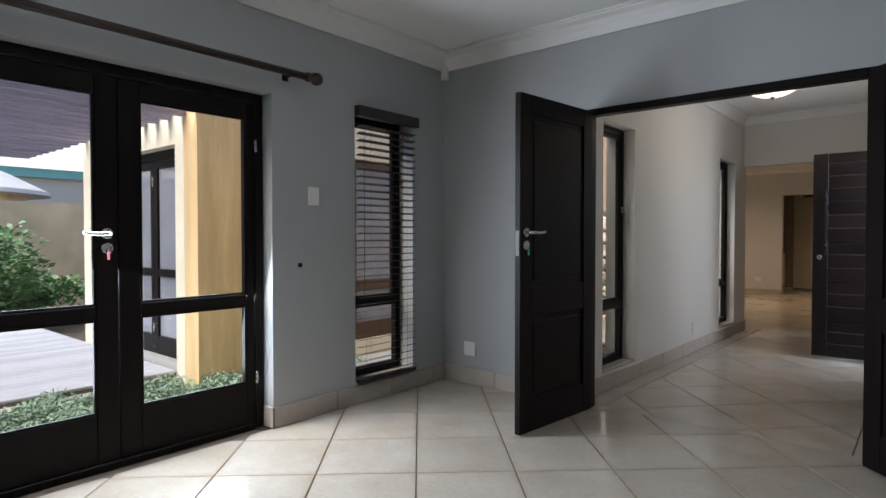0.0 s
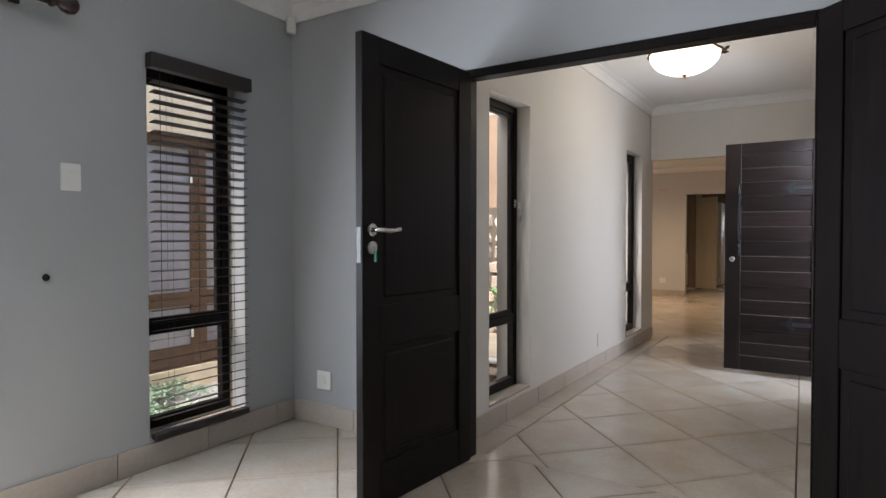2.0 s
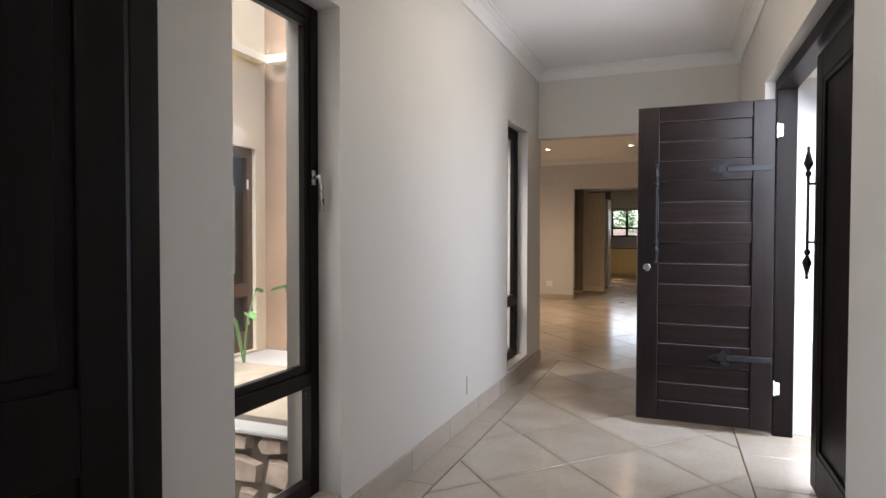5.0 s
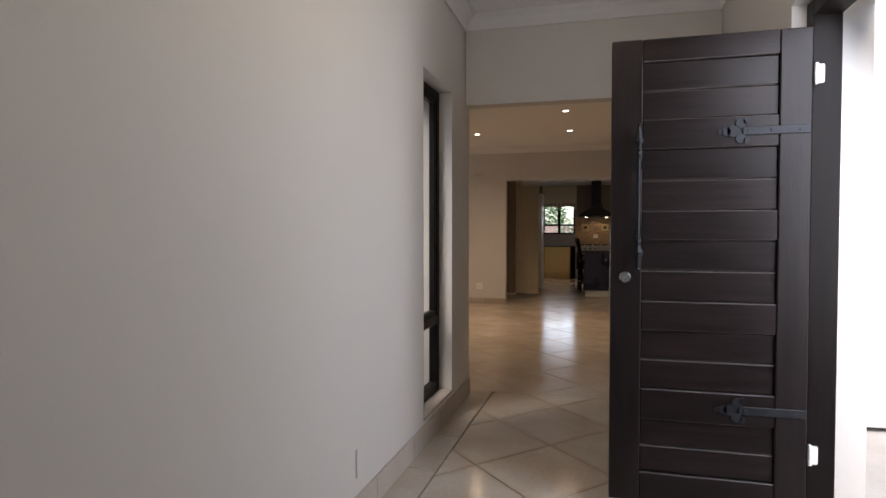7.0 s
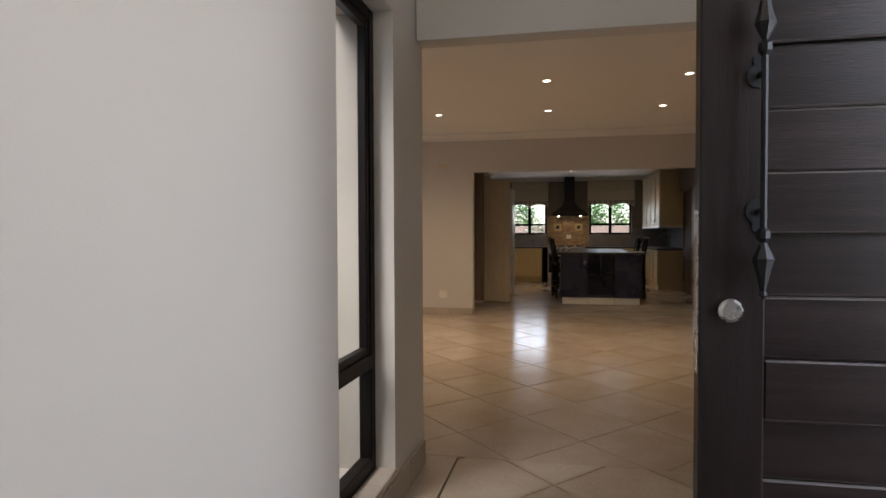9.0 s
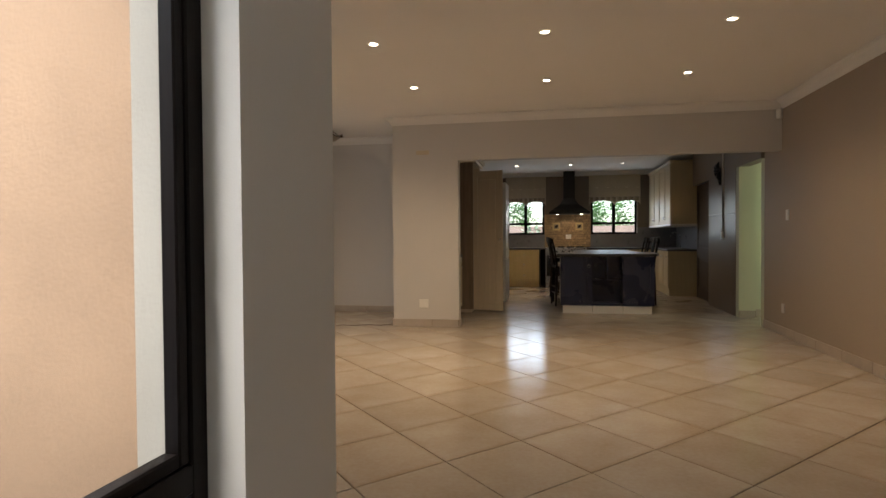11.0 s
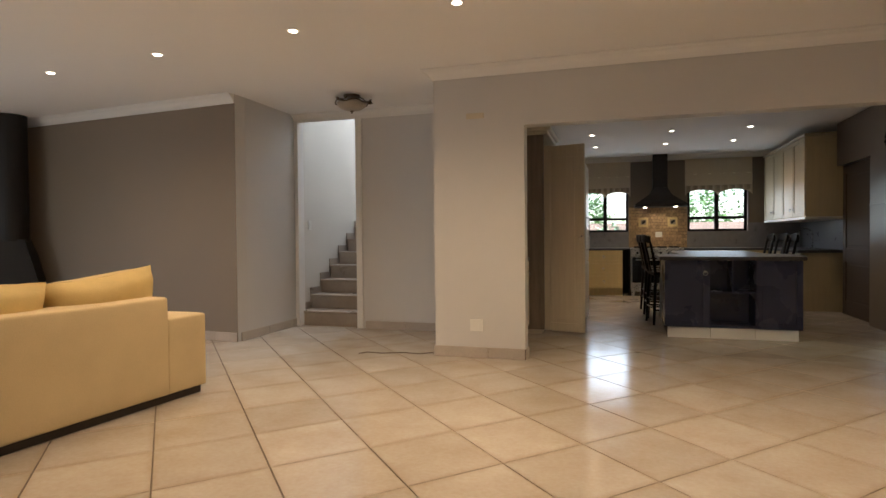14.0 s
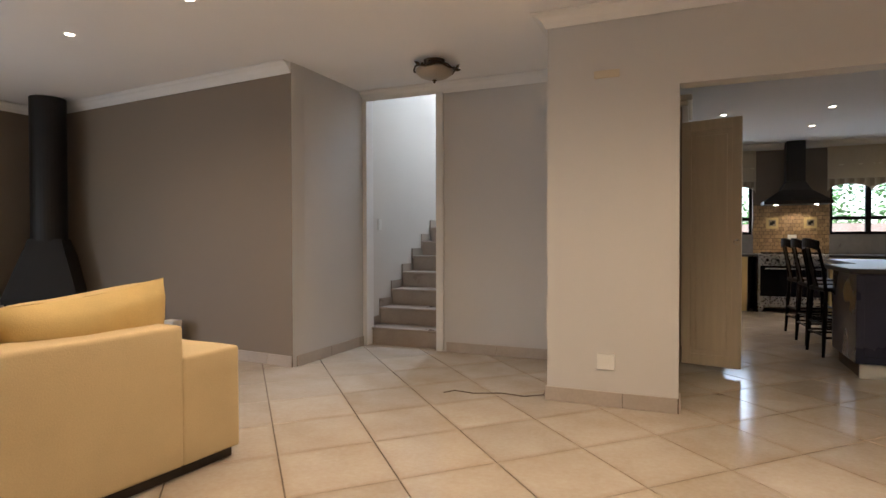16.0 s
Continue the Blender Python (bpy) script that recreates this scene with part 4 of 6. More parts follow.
def downlight(x, y, z, watts, group):
    t = thing("downlight", pose(x, y, z), "small lit round recessed ceiling downlight", "downlight", group)
    part("trim_ring", lathe([(0.034, -0.001), (0.046, -0.001), (0.045, -0.006), (0.036, -0.007), (0.034, -0.004)], 24), PLASTIC, t, "white trim ring")
    part("bulb", lathe([(0.033, -0.0015), (0.031, -0.004), (0.001, -0.006)], 20), DOWN, t, "glowing warm bulb")
    lamp = new("downlight_beam", bpy.data.lights.new("downlight_beam", "SPOT"))
    lamp.data.energy, lamp.data.color, lamp.data.spot_size, lamp.data.spot_blend, lamp.data.shadow_soft_size = watts, (1.0, 0.72, 0.45), radians(148), 1.0, 0.035
    lamp.location = (x, y, z - 0.012)
    return t


for y in (11.68, 13.0):
    for x in (-6.56, -5.27, -3.94, -2.67, -1.38, -0.12):
        downlight(x, y + 0.095 * max(0, -2.67 - x), C2, 13 if x < -5 else 19, "living room downlights")
for y in (18.2, 19.4):
    for x in (-2.05, -0.96, 0.04):
        downlight(x, y, KC, 7.5, "kitchen downlights")


# ---- small wall fittings ----
def plate(name, m, w, h, d, material, label, category, knobs=1):
    """A flat plate on a wall: local y is out of the wall."""
    t = thing(name, m, label, category)
    part("cover", box(bmesh.new(), -w / 2, 0.001, -h / 2, w / 2, d, h / 2, bevel=0.003), material, t)
    for k in range(knobs):
        part("rocker", box(bmesh.new(), -w * 0.16 + k * 0.03, d, -h * 0.22, w * 0.16 + k * 0.03, d + 0.004, h * 0.22, bevel=0.0015), material, t)
    return t


plate("light_switch", pose(W1, 3.145, 1.46, 0, 0, -90), 0.085, 0.125, 0.012, PLASTIC, "white light switch plate on the grey wall", "switch")
plate("wall_socket", pose(-2.98, N1, 0.285, 0, 0, 180), 0.115, 0.115, 0.014, PLASTIC, "white square power socket on the grey wall", "socket")
plate("wall_socket", pose(-2.9, LN, 0.29, 0, 0, 180), 0.115, 0.105, 0.012, PLASTIC, "white power socket low on the pier", "socket")
plate("blank_plate", pose(-2.9, LN, 2.155, 0, 0, 180), 0.16, 0.05, 0.012, IVORY, "yellowed blank plate high on the pier", "cover plate", 0)
plate("light_switch", pose(LE, 14.24, 1.325, 0, 0, 90), 0.075, 0.115, 0.012, PLASTIC, "white light switch on the beige wall", "switch")
plate("wall_socket", pose(LE, 14.35, 0.3, 0, 0, 90), 0.075, 0.1, 0.012, BEIGE, "beige painted socket cover on the wall", "socket", 0)
plate("cover_plate", HALL_TILT @ pose(HW, 7.02, 0.25, 0, 0, -90), 0.075, 0.12, 0.008, WHITE, "painted-over cover plate on the hall wall", "cover plate", 0)
plate("light_switch", pose(-5.508, 16.05, 1.25, 0, 0, -90), 0.075, 0.12, 0.012, PLASTIC, "white light switch on the stairwell wall", "switch")
hook = thing("wall_plug", pose(W1, 3.04, 1.01), "small dark plug hole in the grey wall", "wall plug")
part("plug", lathe([(0.016, 0.001), (0.015, 0.006), (0.006, 0.008), (0.005, 0.004)], 16, (0, 0, 0), Matrix.Rotation(radians(90), 4, "Y")), IRON, hook)


def sensor(x, y, z, turn, label):
    t = thing("alarm_sensor", pose(x, y, z, 0, 0, turn), label, "alarm sensor")
    bm = box(bmesh.new(), -0.03, 0.004, -0.055, 0.03, 0.045, 0.055, bevel=0.012, seg=2)
    part("housing", bm, PLASTIC, t)
    part("lens_window", box(bmesh.new(), -0.02, 0.044, -0.04, 0.02, 0.048, 0.0, bevel=0.002), PLASTIC, t)


sensor(W1 + 0.03, N1 - 0.035, 2.535, -135, "white alarm sensor in the corner under the cornice")
sensor(LE - 0.03, LN - 0.035, 2.44, 135, "white alarm sensor in the corner under the cornice")

# curtain rod
rod = thing("curtain_rod", pose(W1 + 0.1, 0, 2.2), "dark mahogany curtain rod with turned finial", "curtain rod")
part("pole", tube(bmesh.new(), [(0, 0.6, 0), (0, 3.02, 0)], 0.022, 16), ROD, rod, smooth=True)
part("finial", lathe([(0.022, 0), (0.030, 0.008), (0.030, 0.02), (0.02, 0.028), (0.02, 0.04), (0.036, 0.055), (0.042, 0.08), (0.036, 0.105), (0.02, 0.118), (0.002, 0.122)], 24, (0, 3.02, 0), Matrix.Rotation(radians(-90), 4, "X")), ROD, rod, "turned ball finial", smooth=True)
for y in (2.93, 0.8):
    part("bracket", boxes((-0.1, y - 0.02, -0.03, -0.085, y + 0.02, 0.03), (-0.085, y - 0.01, -0.012, -0.02, y + 0.01, 0.008), bevel=0.002), ROD, rod)

# slatted blind in the front room window
blind = thing("window_blind", pose(W1 + 0.02, 0, 0), "dark wooden slatted blind lowered over the narrow window", "blind")
part("headrail", box(bmesh.new(), -0.012, 3.5, 2.04, 0.045, 4.12, 2.115, bevel=0.003), BLIND, blind)
slat = box(bmesh.new(), -0.024, 3.525, -0.0015, 0.024, 4.1, 0.0015)
bmesh.ops.rotate(slat, verts=slat.verts, cent=(0, 3.8, 0), matrix=Matrix.Rotation(radians(-11), 3, "Y"))
first = None
n_slats = 36
for i in range(n_slats):
    z = 0.2 + i * (2.03 - 0.2) / n_slats
    if first is None:
        first = part("slat", slat, BLIND, blind)
        ob = first
    else:
        ob = new("slat", first.data)
        ob.parent = blind
    ob.location = (-0.0, 0, z)
part("bottom_rail", box(bmesh.new(), -0.025, 3.52, 0.145, 0.025, 4.105, 0.175, bevel=0.003), BLIND, blind)
for y in (3.62, 4.0):
    part("ladder_cord", boxes((-0.0255, y - 0.0008, 0.17, -0.0245, y + 0.0008, 2.05), (0.0245, y - 0.0008, 0.17, 0.0255, y + 0.0008, 2.05)), BLIND, blind)
part("pull_cord", tube(bmesh.new(), [(0.04, 3.545, 2.04), (0.04, 3.545, 0.75)], 0.002, 6), BLIND, blind)


# ---- sofa ----
def soft_block(w, d, h, r, puff=0.0, seg=3):
    bm = box(bmesh.new(), 0, 0, 0, w, d, h, bevel=r, seg=seg)
    bmesh.ops.subdivide_edges(bm, edges=[e for e in bm.edges if e.calc_length() > 0.15], cuts=5, use_grid_fill=True)
    for v in bm.verts:
        u = Vector((v.co.x / w - 0.5, v.co.y / d - 0.5, v.co.z / h - 0.5)) * 2
        k = (1 - min(1, abs(u.x)) ** 2) * (1 - min(1, abs(u.z)) ** 2)
        v.co.y += puff * k * (1 if u.y > 0 else -1)
        v.co += 0.004 * Vector(noise.noise_vector(v.co * 4))
    return bm


sofa = thing("sofa", pose(-4.48, 12.81, 0, 0, 0, -5), "yellow microsuede sofa with loose back cushions", "sofa")
L, D = 2.25, 0.98
part("plinth", boxes((-D + 0.04, -L + 0.04, 0.0, -0.04, -0.02, 0.06), bevel=0.004), FOOT, sofa, "dark wooden plinth")


def moved(bm, x, y, z, m=None):
    bmesh.ops.transform(bm, verts=bm.verts, matrix=Matrix.Translation((x, y, z)) @ (m or Matrix.Identity(4)))
    return bm


part("backrest", moved(soft_block(0.22, L - 0.345, 0.645, 0.02), -0.22, -L + 0.02, 0.055), SOFA, sofa, smooth=True)
part("armrest", moved(soft_block(D, 0.335, 0.505, 0.018), -D, -0.335, 0.055), SOFA, sofa, smooth=True)
part("armrest", moved(soft_block(D, 0.3, 0.505, 0.018), -D, -L - 0.3, 0.055), SOFA, sofa, smooth=True)
part("seat_base", moved(soft_block(D - 0.24, L - 0.37, 0.26, 0.02), -D + 0.01, -L + 0.02, 0.055), SOFA, sofa, smooth=True)
for y in (-1.28, -2.2):
    part("seat_cushion", moved(soft_block(D - 0.26, 0.9, 0.15, 0.04), -D + 0.02, y, 0.318), SOFA, sofa, smooth=True)


def pillow(w, h, t):
    """A stuffed cushion standing in the x-z plane, plump in y."""
    bm = bmesh.new()
    n = 14
    for side in (1, -1):
        grid = [[None] * (n + 1) for _ in range(n + 1)]
        for i in range(n + 1):
            for j in range(n + 1):
                u, v = 2 * i / n - 1, 2 * j / n - 1
                bulge = ((1 - u ** 4) * (1 - v ** 4)) ** 0.48
                dent = 1 - 0.13 * (1 - u * u) * abs(v) ** 3
                round_off = 1 - 0.03 * (u * v) ** 4
                x = u * w / 2 * (1 - 0.05 * (1 - v * v)) * round_off
                z = v * h / 2 * dent * round_off
                grid[i][j] = bm.verts.new((x, side * t / 2 * bulge + 0.012 * noise.noise(Vector((x * 7, z * 11, side))), z))
        for i in range(n):
            for j in range(n):
                f = (grid[i][j], grid[i + 1][j], grid[i + 1][j + 1], grid[i][j + 1])
                bm.faces.new(f if side < 0 else f[::-1])
    bmesh.ops.remove_doubles(bm, verts=bm.verts, dist=0.001)
    bmesh.ops.recalc_face_normals(bm, faces=bm.faces)
    return bm


for k, (y, roll_deg) in enumerate(((-0.59, -6), (-1.34, 4), (-2.0, -4))):
    c = thing("sofa_cushion", pose(-4.48, 12.81, 0, 0, 0, -5) @ pose(-0.30, y, 0.648, 0, 0, 90) @ pose(0, 0, 0, 13, roll_deg, 0), "plump golden yellow back cushion on the sofa", "cushion", "back cushions on the sofa")
    part("cover", pillow(0.76, 0.47, 0.29), PILLOW, c, smooth=True)

# ---- free-standing stove ----
fp = thing("wood_stove", pose(-8.67, 14.56, 0, 0, 0, 40), "black steel corner wood stove with a tall flue", "stove")
part("flue", lathe([(0.17, 1.08), (0.17, 2.585)], 32), STOVE, fp, "round black flue pipe", smooth=False)
bm = bmesh.new()
lowr, topr = [(-0.34, -0.31), (0.34, -0.31), (0.34, 0.31), (-0.34, 0.31)], [(-0.15, -0.15), (0.15, -0.15), (0.15, 0.15), (-0.15, 0.15)]
a, b, c = [[bm.verts.new((x, y, z)) for x, y in r] for r, z in ((lowr, 0.44), (lowr, 0.49), (topr, 1.1))]
for p, q in ((a, b), (b, c)):
    for i in range(4):
        bm.faces.new((p[i], p[(i + 1) % 4], q[(i + 1) % 4], q[i]))
bm.faces.new(c)
bm.faces.new(a[::-1])
bmesh.ops.recalc_face_normals(bm, faces=bm.faces)
part("hood", bm, STOVE, fp, "tapering black steel hood")
part("firebox", boxes((-0.32, 0.25, 0.14, 0.32, 0.29, 0.44), (-0.32, -0.28, 0.14, -0.29, 0.25, 0.44), (0.29, -0.28, 0.14, 0.32, 0.25, 0.44), (-0.32, -0.28, 0.1, 0.32, 0.29, 0.14)), STOVE, fp)
part("foot_plinth", boxes((-0.3, -0.24, 0.0, 0.3, 0.24, 0.1), bevel=0.005), STOVE, fp)
part("grate", boxes(*[(-0.28, -0.26 + 0.06 * i, 0.16, 0.28, -0.242 + 0.06 * i, 0.178) for i in range(8)]), IRON, fp)

books = thing("paper_stack", pose(-6.9, 14.55, 0), "small white box standing by the taupe wall", "box")
part("carton", box(bmesh.new(), -0.07, -0.05, 0.0, 0.07, 0.05, 0.3, bevel=0.004), PLASTIC, books)
part("carton_lid", box(bmesh.new(), -0.074, -0.054, 0.3, 0.074, 0.054, 0.33, bevel=0.004), PLASTIC, books)
cable = thing("cable", pose(0, 0, 0), "thin brown cable lying on the floor tiles", "cable")
part("cord", tube(bmesh.new(), [(-3.31, 14.56, 0.08), (-3.33, 14.5, 0.008), (-3.45, 14.42, 0.005), (-3.62, 14.44, 0.005), (-3.8, 14.36, 0.005), (-3.95, 14.38, 0.005), (-4.0, 14.3, 0.005)], 0.004, 6), GROUT, cable)


# ---- kitchen ----
def ring_pull(parent, x, y, z, n):
    """A small drop ring on a back plate; n: the way out."""
    n = Vector(n)
    c = Vector((x, y, z))
    side = Vector((-n.y, n.x, 0))
    bm = bmesh.new()
    tube(bm, [c, c + n * 0.012], 0.012, 10)
    pts = [c + n * 0.014 + 0.022 * (math.cos(a) * side + (math.sin(a) - 0.8) * Vector((0, 0, 1))) for a in [2 * math.pi * i / 14 for i in range(15)]]
    tube(bm, pts, 0.003, 6)
    part("ring_pull", bm, STEEL, parent, "small drop ring pull")


def front_panel(name, parent, material, axis, face, sign, a0, a1, z0, z1, pull=None):
    """A framed cabinet front on a plane along x or y."""
    bm = bmesh.new()
    t = 0.02 * sign

    def slabb(p, q, lo, hi, d0, d1, bev=0.002):
        f0, f1 = sorted((face + d0 * sign, face + d1 * sign))
        box(bm, *((p, f0, lo, q, f1, hi) if axis == "x" else (f0, p, lo, f1, q, hi)), bevel=bev)
    b = min(0.055, (z1 - z0) * 0.25)
    slabb(a0, a0 + b, z0, z1, 0.001, 0.02)
    slabb(a1 - b, a1, z0, z1, 0.001, 0.02)
    slabb(a0 + b, a1 - b, z0, z0 + b, 0.001, 0.02)
    slabb(a0 + b, a1 - b, z1 - b, z1, 0.001, 0.02)
    slabb(a0 + b, a1 - b, z0 + b, z1 - b, 0.001, 0.011)
    ob = part(name, bm, material, parent)
    if pull:
        n = (0, sign, 0) if axis == "x" else (sign, 0, 0)
        c = (pull[0], face + 0.021 * sign, pull[1]) if axis == "x" else (face + 0.021 * sign, pull[0], pull[1])
        ring_pull(ob, *c, n)
    return ob


# island
isl = thing("kitchen_island", pose(0, 0, 0), "navy lacquered kitchen island with open shelves and tiled plinth", "kitchen island")
IX0, IX1, IY0, IY1, IH = -1.215, 0.075, 15.92, 16.75, 0.815
part("side_panel", box(bmesh.new(), IX0, IY0 + 0.02, 0.115, IX0 + 0.02, IY1, IH, bevel=0.002), NAVY, isl)
part("side_panel", box(bmesh.new(), IX1 - 0.02, IY0 + 0.02, 0.115, IX1, IY1, IH, bevel=0.002), NAVY, isl)
part("back_panel", boxes((IX0 + 0.021, IY1 - 0.02, 0.115, IX1 - 0.021, IY1, IH)), NAVY, isl)
part("carcass_floor", boxes((IX0 + 0.021, IY0 + 0.03, 0.116, IX1 - 0.021, IY1 - 0.022, 0.14)), NAVY, isl)
part("pedestal", boxes((-0.85, IY1 + 0.002, 0.001, -0.25, 18.3, IH)), NAVY, isl)
part("divider", boxes((-0.79, IY0 + 0.012, 0.141, -0.77, IY0 + 0.5, IH)), NAVY, isl)
part("divider", boxes((-0.35, IY0 + 0.012, 0.141, -0.33, IY0 + 0.5, IH)), NAVY, isl)
part("niche_back", boxes((-0.769, IY0 + 0.32, 0.141, -0.351, IY0 + 0.34, IH)), NAVY, isl)
part("shelf", box(bmesh.new(), -0.769, IY0 + 0.015, 0.475, -0.351, IY0 + 0.318, 0.495, bevel=0.002), NAVY, isl)
part("niche_upright", boxes((-0.565, IY0 + 0.02, 0.496, -0.55, IY0 + 0.318, IH)), NAVY, isl)
front_panel("cabinet_door", isl, NAVY, "x", IY0 + 0.021, -1, IX0, -0.78, 0.118, IH - 0.004, (-0.82, 0.7))
front_panel("cabinet_door", isl, NAVY, "x", IY0 + 0.021, -1, -0.34, IX1, 0.118, IH - 0.004)
for k in range(3):
    a, b = IX0 + 0.03 + k * 0.42, IX0 + 0.03 + (k + 1) * 0.42 - 0.004
    part("plinth_tile", box(bmesh.new(), a, IY0 + 0.03, 0.001, min(b, IX1 - 0.03), IY0 + 0.045, 0.112, bevel=0.002), COVE, isl)
part("plinth", boxes((IX0 + 0.04, IY0 + 0.046, 0.001, IX1 - 0.04, IY1 - 0.06, 0.113)), GROUT, isl)
top = thing("island_worktop", pose(0, 0, 0), "dark polished granite worktop on the kitchen island", "worktop")
bm = prism(bmesh.new(), [(-1.27, 15.88), (0.1, 15.88), (0.2, 16.3), (0.2, 16.85), (0.0, 17.0), (0.0, 18.5), (-0.98, 18.5), (-0.98, 17.0), (-1.27, 16.85)], 0.818, 0.856)
bmesh.ops.bevel(bm, geom=bm.edges[:], offset=0.006, segments=2, affect="EDGES")
part("slab", bm, GRANITE, top)


def bar_stool():
    s = thing("bar_stool", pose(0, 0, 0), "dark wooden bar stool with splat back and turned legs", "bar stool", "bar stools round the island")
    part("seat", box(bmesh.new(), -0.19, -0.19, 0.60, 0.19, 0.19, 0.64, bevel=0.012, seg=2), DARK, s)
    for x in (-0.165, 0.165):
        for y in (-0.165, 0.165):
            part("leg", tube(bmesh.new(), [(x * 1.18, y * 1.18, 0.0), (x * 1.12, y * 1.12, 0.2), (x * 1.06, y * 1.06, 0.42), (x, y, 0.6)], [0.014, 0.018, 0.021, 0.017], 8), DARK, s, smooth=True)
    for z, k in ((0.18, 1.13), (0.28, 1.1)):
        part("stretcher", tube(bmesh.new(), [(-0.165 * k, -0.165 * k, z), (0.165 * k, -0.165 * k, z)], 0.011, 6), DARK, s)
        part("stretcher", tube(bmesh.new(), [(-0.165 * k, 0.165 * k, z), (0.165 * k, 0.165 * k, z)], 0.011, 6), DARK, s)
        part("stretcher", tube(bmesh.new(), [(0.165 * k, -0.165 * k, z + 0.04), (0.165 * k, 0.165 * k, z + 0.04)], 0.011, 6), DARK, s)
        part("stretcher", tube(bmesh.new(), [(-0.165 * k, -0.165 * k, z + 0.02), (-0.165 * k, 0.165 * k, z + 0.02)], 0.011, 6), DARK, s)
    for y in (-0.17, 0.17):
        part("back_post", tube(bmesh.new(), [(-0.17, y, 0.62), (-0.19, y, 0.8), (-0.225, y * 0.96, 0.98), (-0.25, y * 0.92, 1.05)], [0.017, 0.016, 0.015, 0.017], 8), DARK, s, smooth=True)
    bm = bmesh.new()
    rows = []
    for i in range(9):
        y = -0.18 + i * 0.045
        bow = 0.035 * (1 - (y / 0.18) ** 2)
        z = 1.04 + 0.025 * math.cos(y / 0.18 * math.pi / 2)
        rows.append([bm.verts.new((-0.24 - bow + dx, y, z + dz)) for dx, dz in ((0.012, -0.055), (0.012, 0.03), (-0.012, 0.03), (-0.012, -0.055))])
    for a, b in zip(rows, rows[1:]):
        for i in range(4):
            bm.faces.new((a[i], a[(i + 1) % 4], b[(i + 1) % 4], b[i]))
    bm.faces.new(rows[0])
    bm.faces.new(rows[-1][::-1])
    bmesh.ops.recalc_face_normals(bm, faces=bm.faces)
    part("crest_rail", bm, DARK, s)
    bm = bmesh.new()
    prof = [(0.05, 0.64), (0.03, 0.72), (0.055, 0.80), (0.03, 0.9), (0.045, 1.0)]
    for k, (w, z) in enumerate(prof[:-1]):
        w2, z2 = prof[k + 1]
        x1, x2 = -0.18 - (z - 0.62) * 0.2, -0.18 - (z2 - 0.62) * 0.2
        vs = [bm.verts.new(p) for p in ((x1, -w, z), (x1, w, z), (x2, w2, z2), (x2, -w2, z2), (x1 - 0.014, -w, z), (x1 - 0.014, w, z), (x2 - 0.014, w2, z2), (x2 - 0.014, -w2, z2))]
        for f in ((0, 1, 2, 3), (7, 6, 5, 4), (0, 4, 5, 1), (1, 5, 6, 2), (2, 6, 7, 3), (3, 7, 4, 0)):
            bm.faces.new([vs[i] for i in f])
    part("splat", bm, DARK, s)
    return s


st = bar_stool()
st.matrix_basis = pose(-1.12, 17.0, 0, 0, 0, 10)
for m in (pose(-1.14, 17.58, 0, 0, 0, 5), pose(-1.15, 18.22, 0, 0, 0, 8), pose(0.1, 17.3, 0, 0, 0, 178), pose(0.12, 17.85, 0, 0, 0, 184), pose(0.1, 18.4, 0, 0, 0, 180)):
    copy_thing(st, m)


# back run of units
def base_unit(x0, x1, rows, label):
    u = thing("base_cabinet", pose(0, 0, 0), label, "cabinet")
    y = 20.32
    part("carcass", boxes((x0 + 0.001, y, 0.12, x1 - 0.001, 20.885, 0.818)), CREAMWOOD, u)
    part("plinth", boxes((x0 + 0.001, y + 0.05, 0.001, x1 - 0.001, y + 0.07, 0.119)), CREAMWOOD, u)
    h = (0.81 - 0.13) / rows
    for r in range(rows):
        lo = 0.13 + r * h
        front_panel("drawer_front" if rows > 1 else "cabinet_door", u, CREAMWOOD, "x", y, -1, x0 + 0.004, x1 - 0.004, lo + 0.003, lo + h - 0.003, ((x0 + x1) / 2 if rows > 1 else x1 - 0.06, lo + h * 0.6))
    return u


base_unit(-2.99, -2.28, 1, "cream painted base cabinet with panelled door")
base_unit(-2.27, -1.62, 3, "cream painted drawer unit with ring pulls")
base_unit(-0.58, 0.05, 1, "cream painted base cabinet with panelled door")
base_unit(0.06, 0.72, 1, "cream painted base cabinet with panelled door")
wine = thing("wine_slot", pose(0, 0, 0), "narrow dark open slot beside the cooker", "cabinet")
part("slot_sides", boxes((-1.615, 20.33, 0.001, -1.6, 20.885, 0.818), (-1.50, 20.33, 0.001, -1.485, 20.885, 0.818), (-1.599, 20.87, 0.001, -1.501, 20.885, 0.818)), DARK, wine)
bt = thing("back_worktop", pose(0, 0, 0), "dark granite worktop along the kitchen wall", "worktop")
part("slab", boxes((-2.995, 20.29, 0.82, -1.485, 20.893, 0.856), (-0.59, 20.29, 0.82, 1.35, 20.893, 0.856), bevel=0.005), GRANITE, bt)
cook = thing("cooker", pose(-1.035, 20.28, 0), "steel range cooker with black glass oven door", "cooker")
part("body", boxes((-0.44, 0.03, 0.08, 0.44, 0.6, 0.86), bevel=0.004), STEEL, cook)
oven = part("oven_door", box(bmesh.new(), -0.42, 0.0, 0.24, 0.42, 0.029, 0.69, bevel=0.004), BLACKGLASS, cook, "black glass oven door")
part("door_handle", tube(bmesh.new(), [(-0.36, 0.0, 0.65), (-0.36, -0.035, 0.65), (0.36, -0.035, 0.65), (0.36, 0.0, 0.65)], 0.009, 8), STEEL, oven, "steel bar handle")
part("drawer", box(bmesh.new(), -0.42, 0.004, 0.1, 0.42, 0.029, 0.23, bevel=0.004), STEEL, cook)
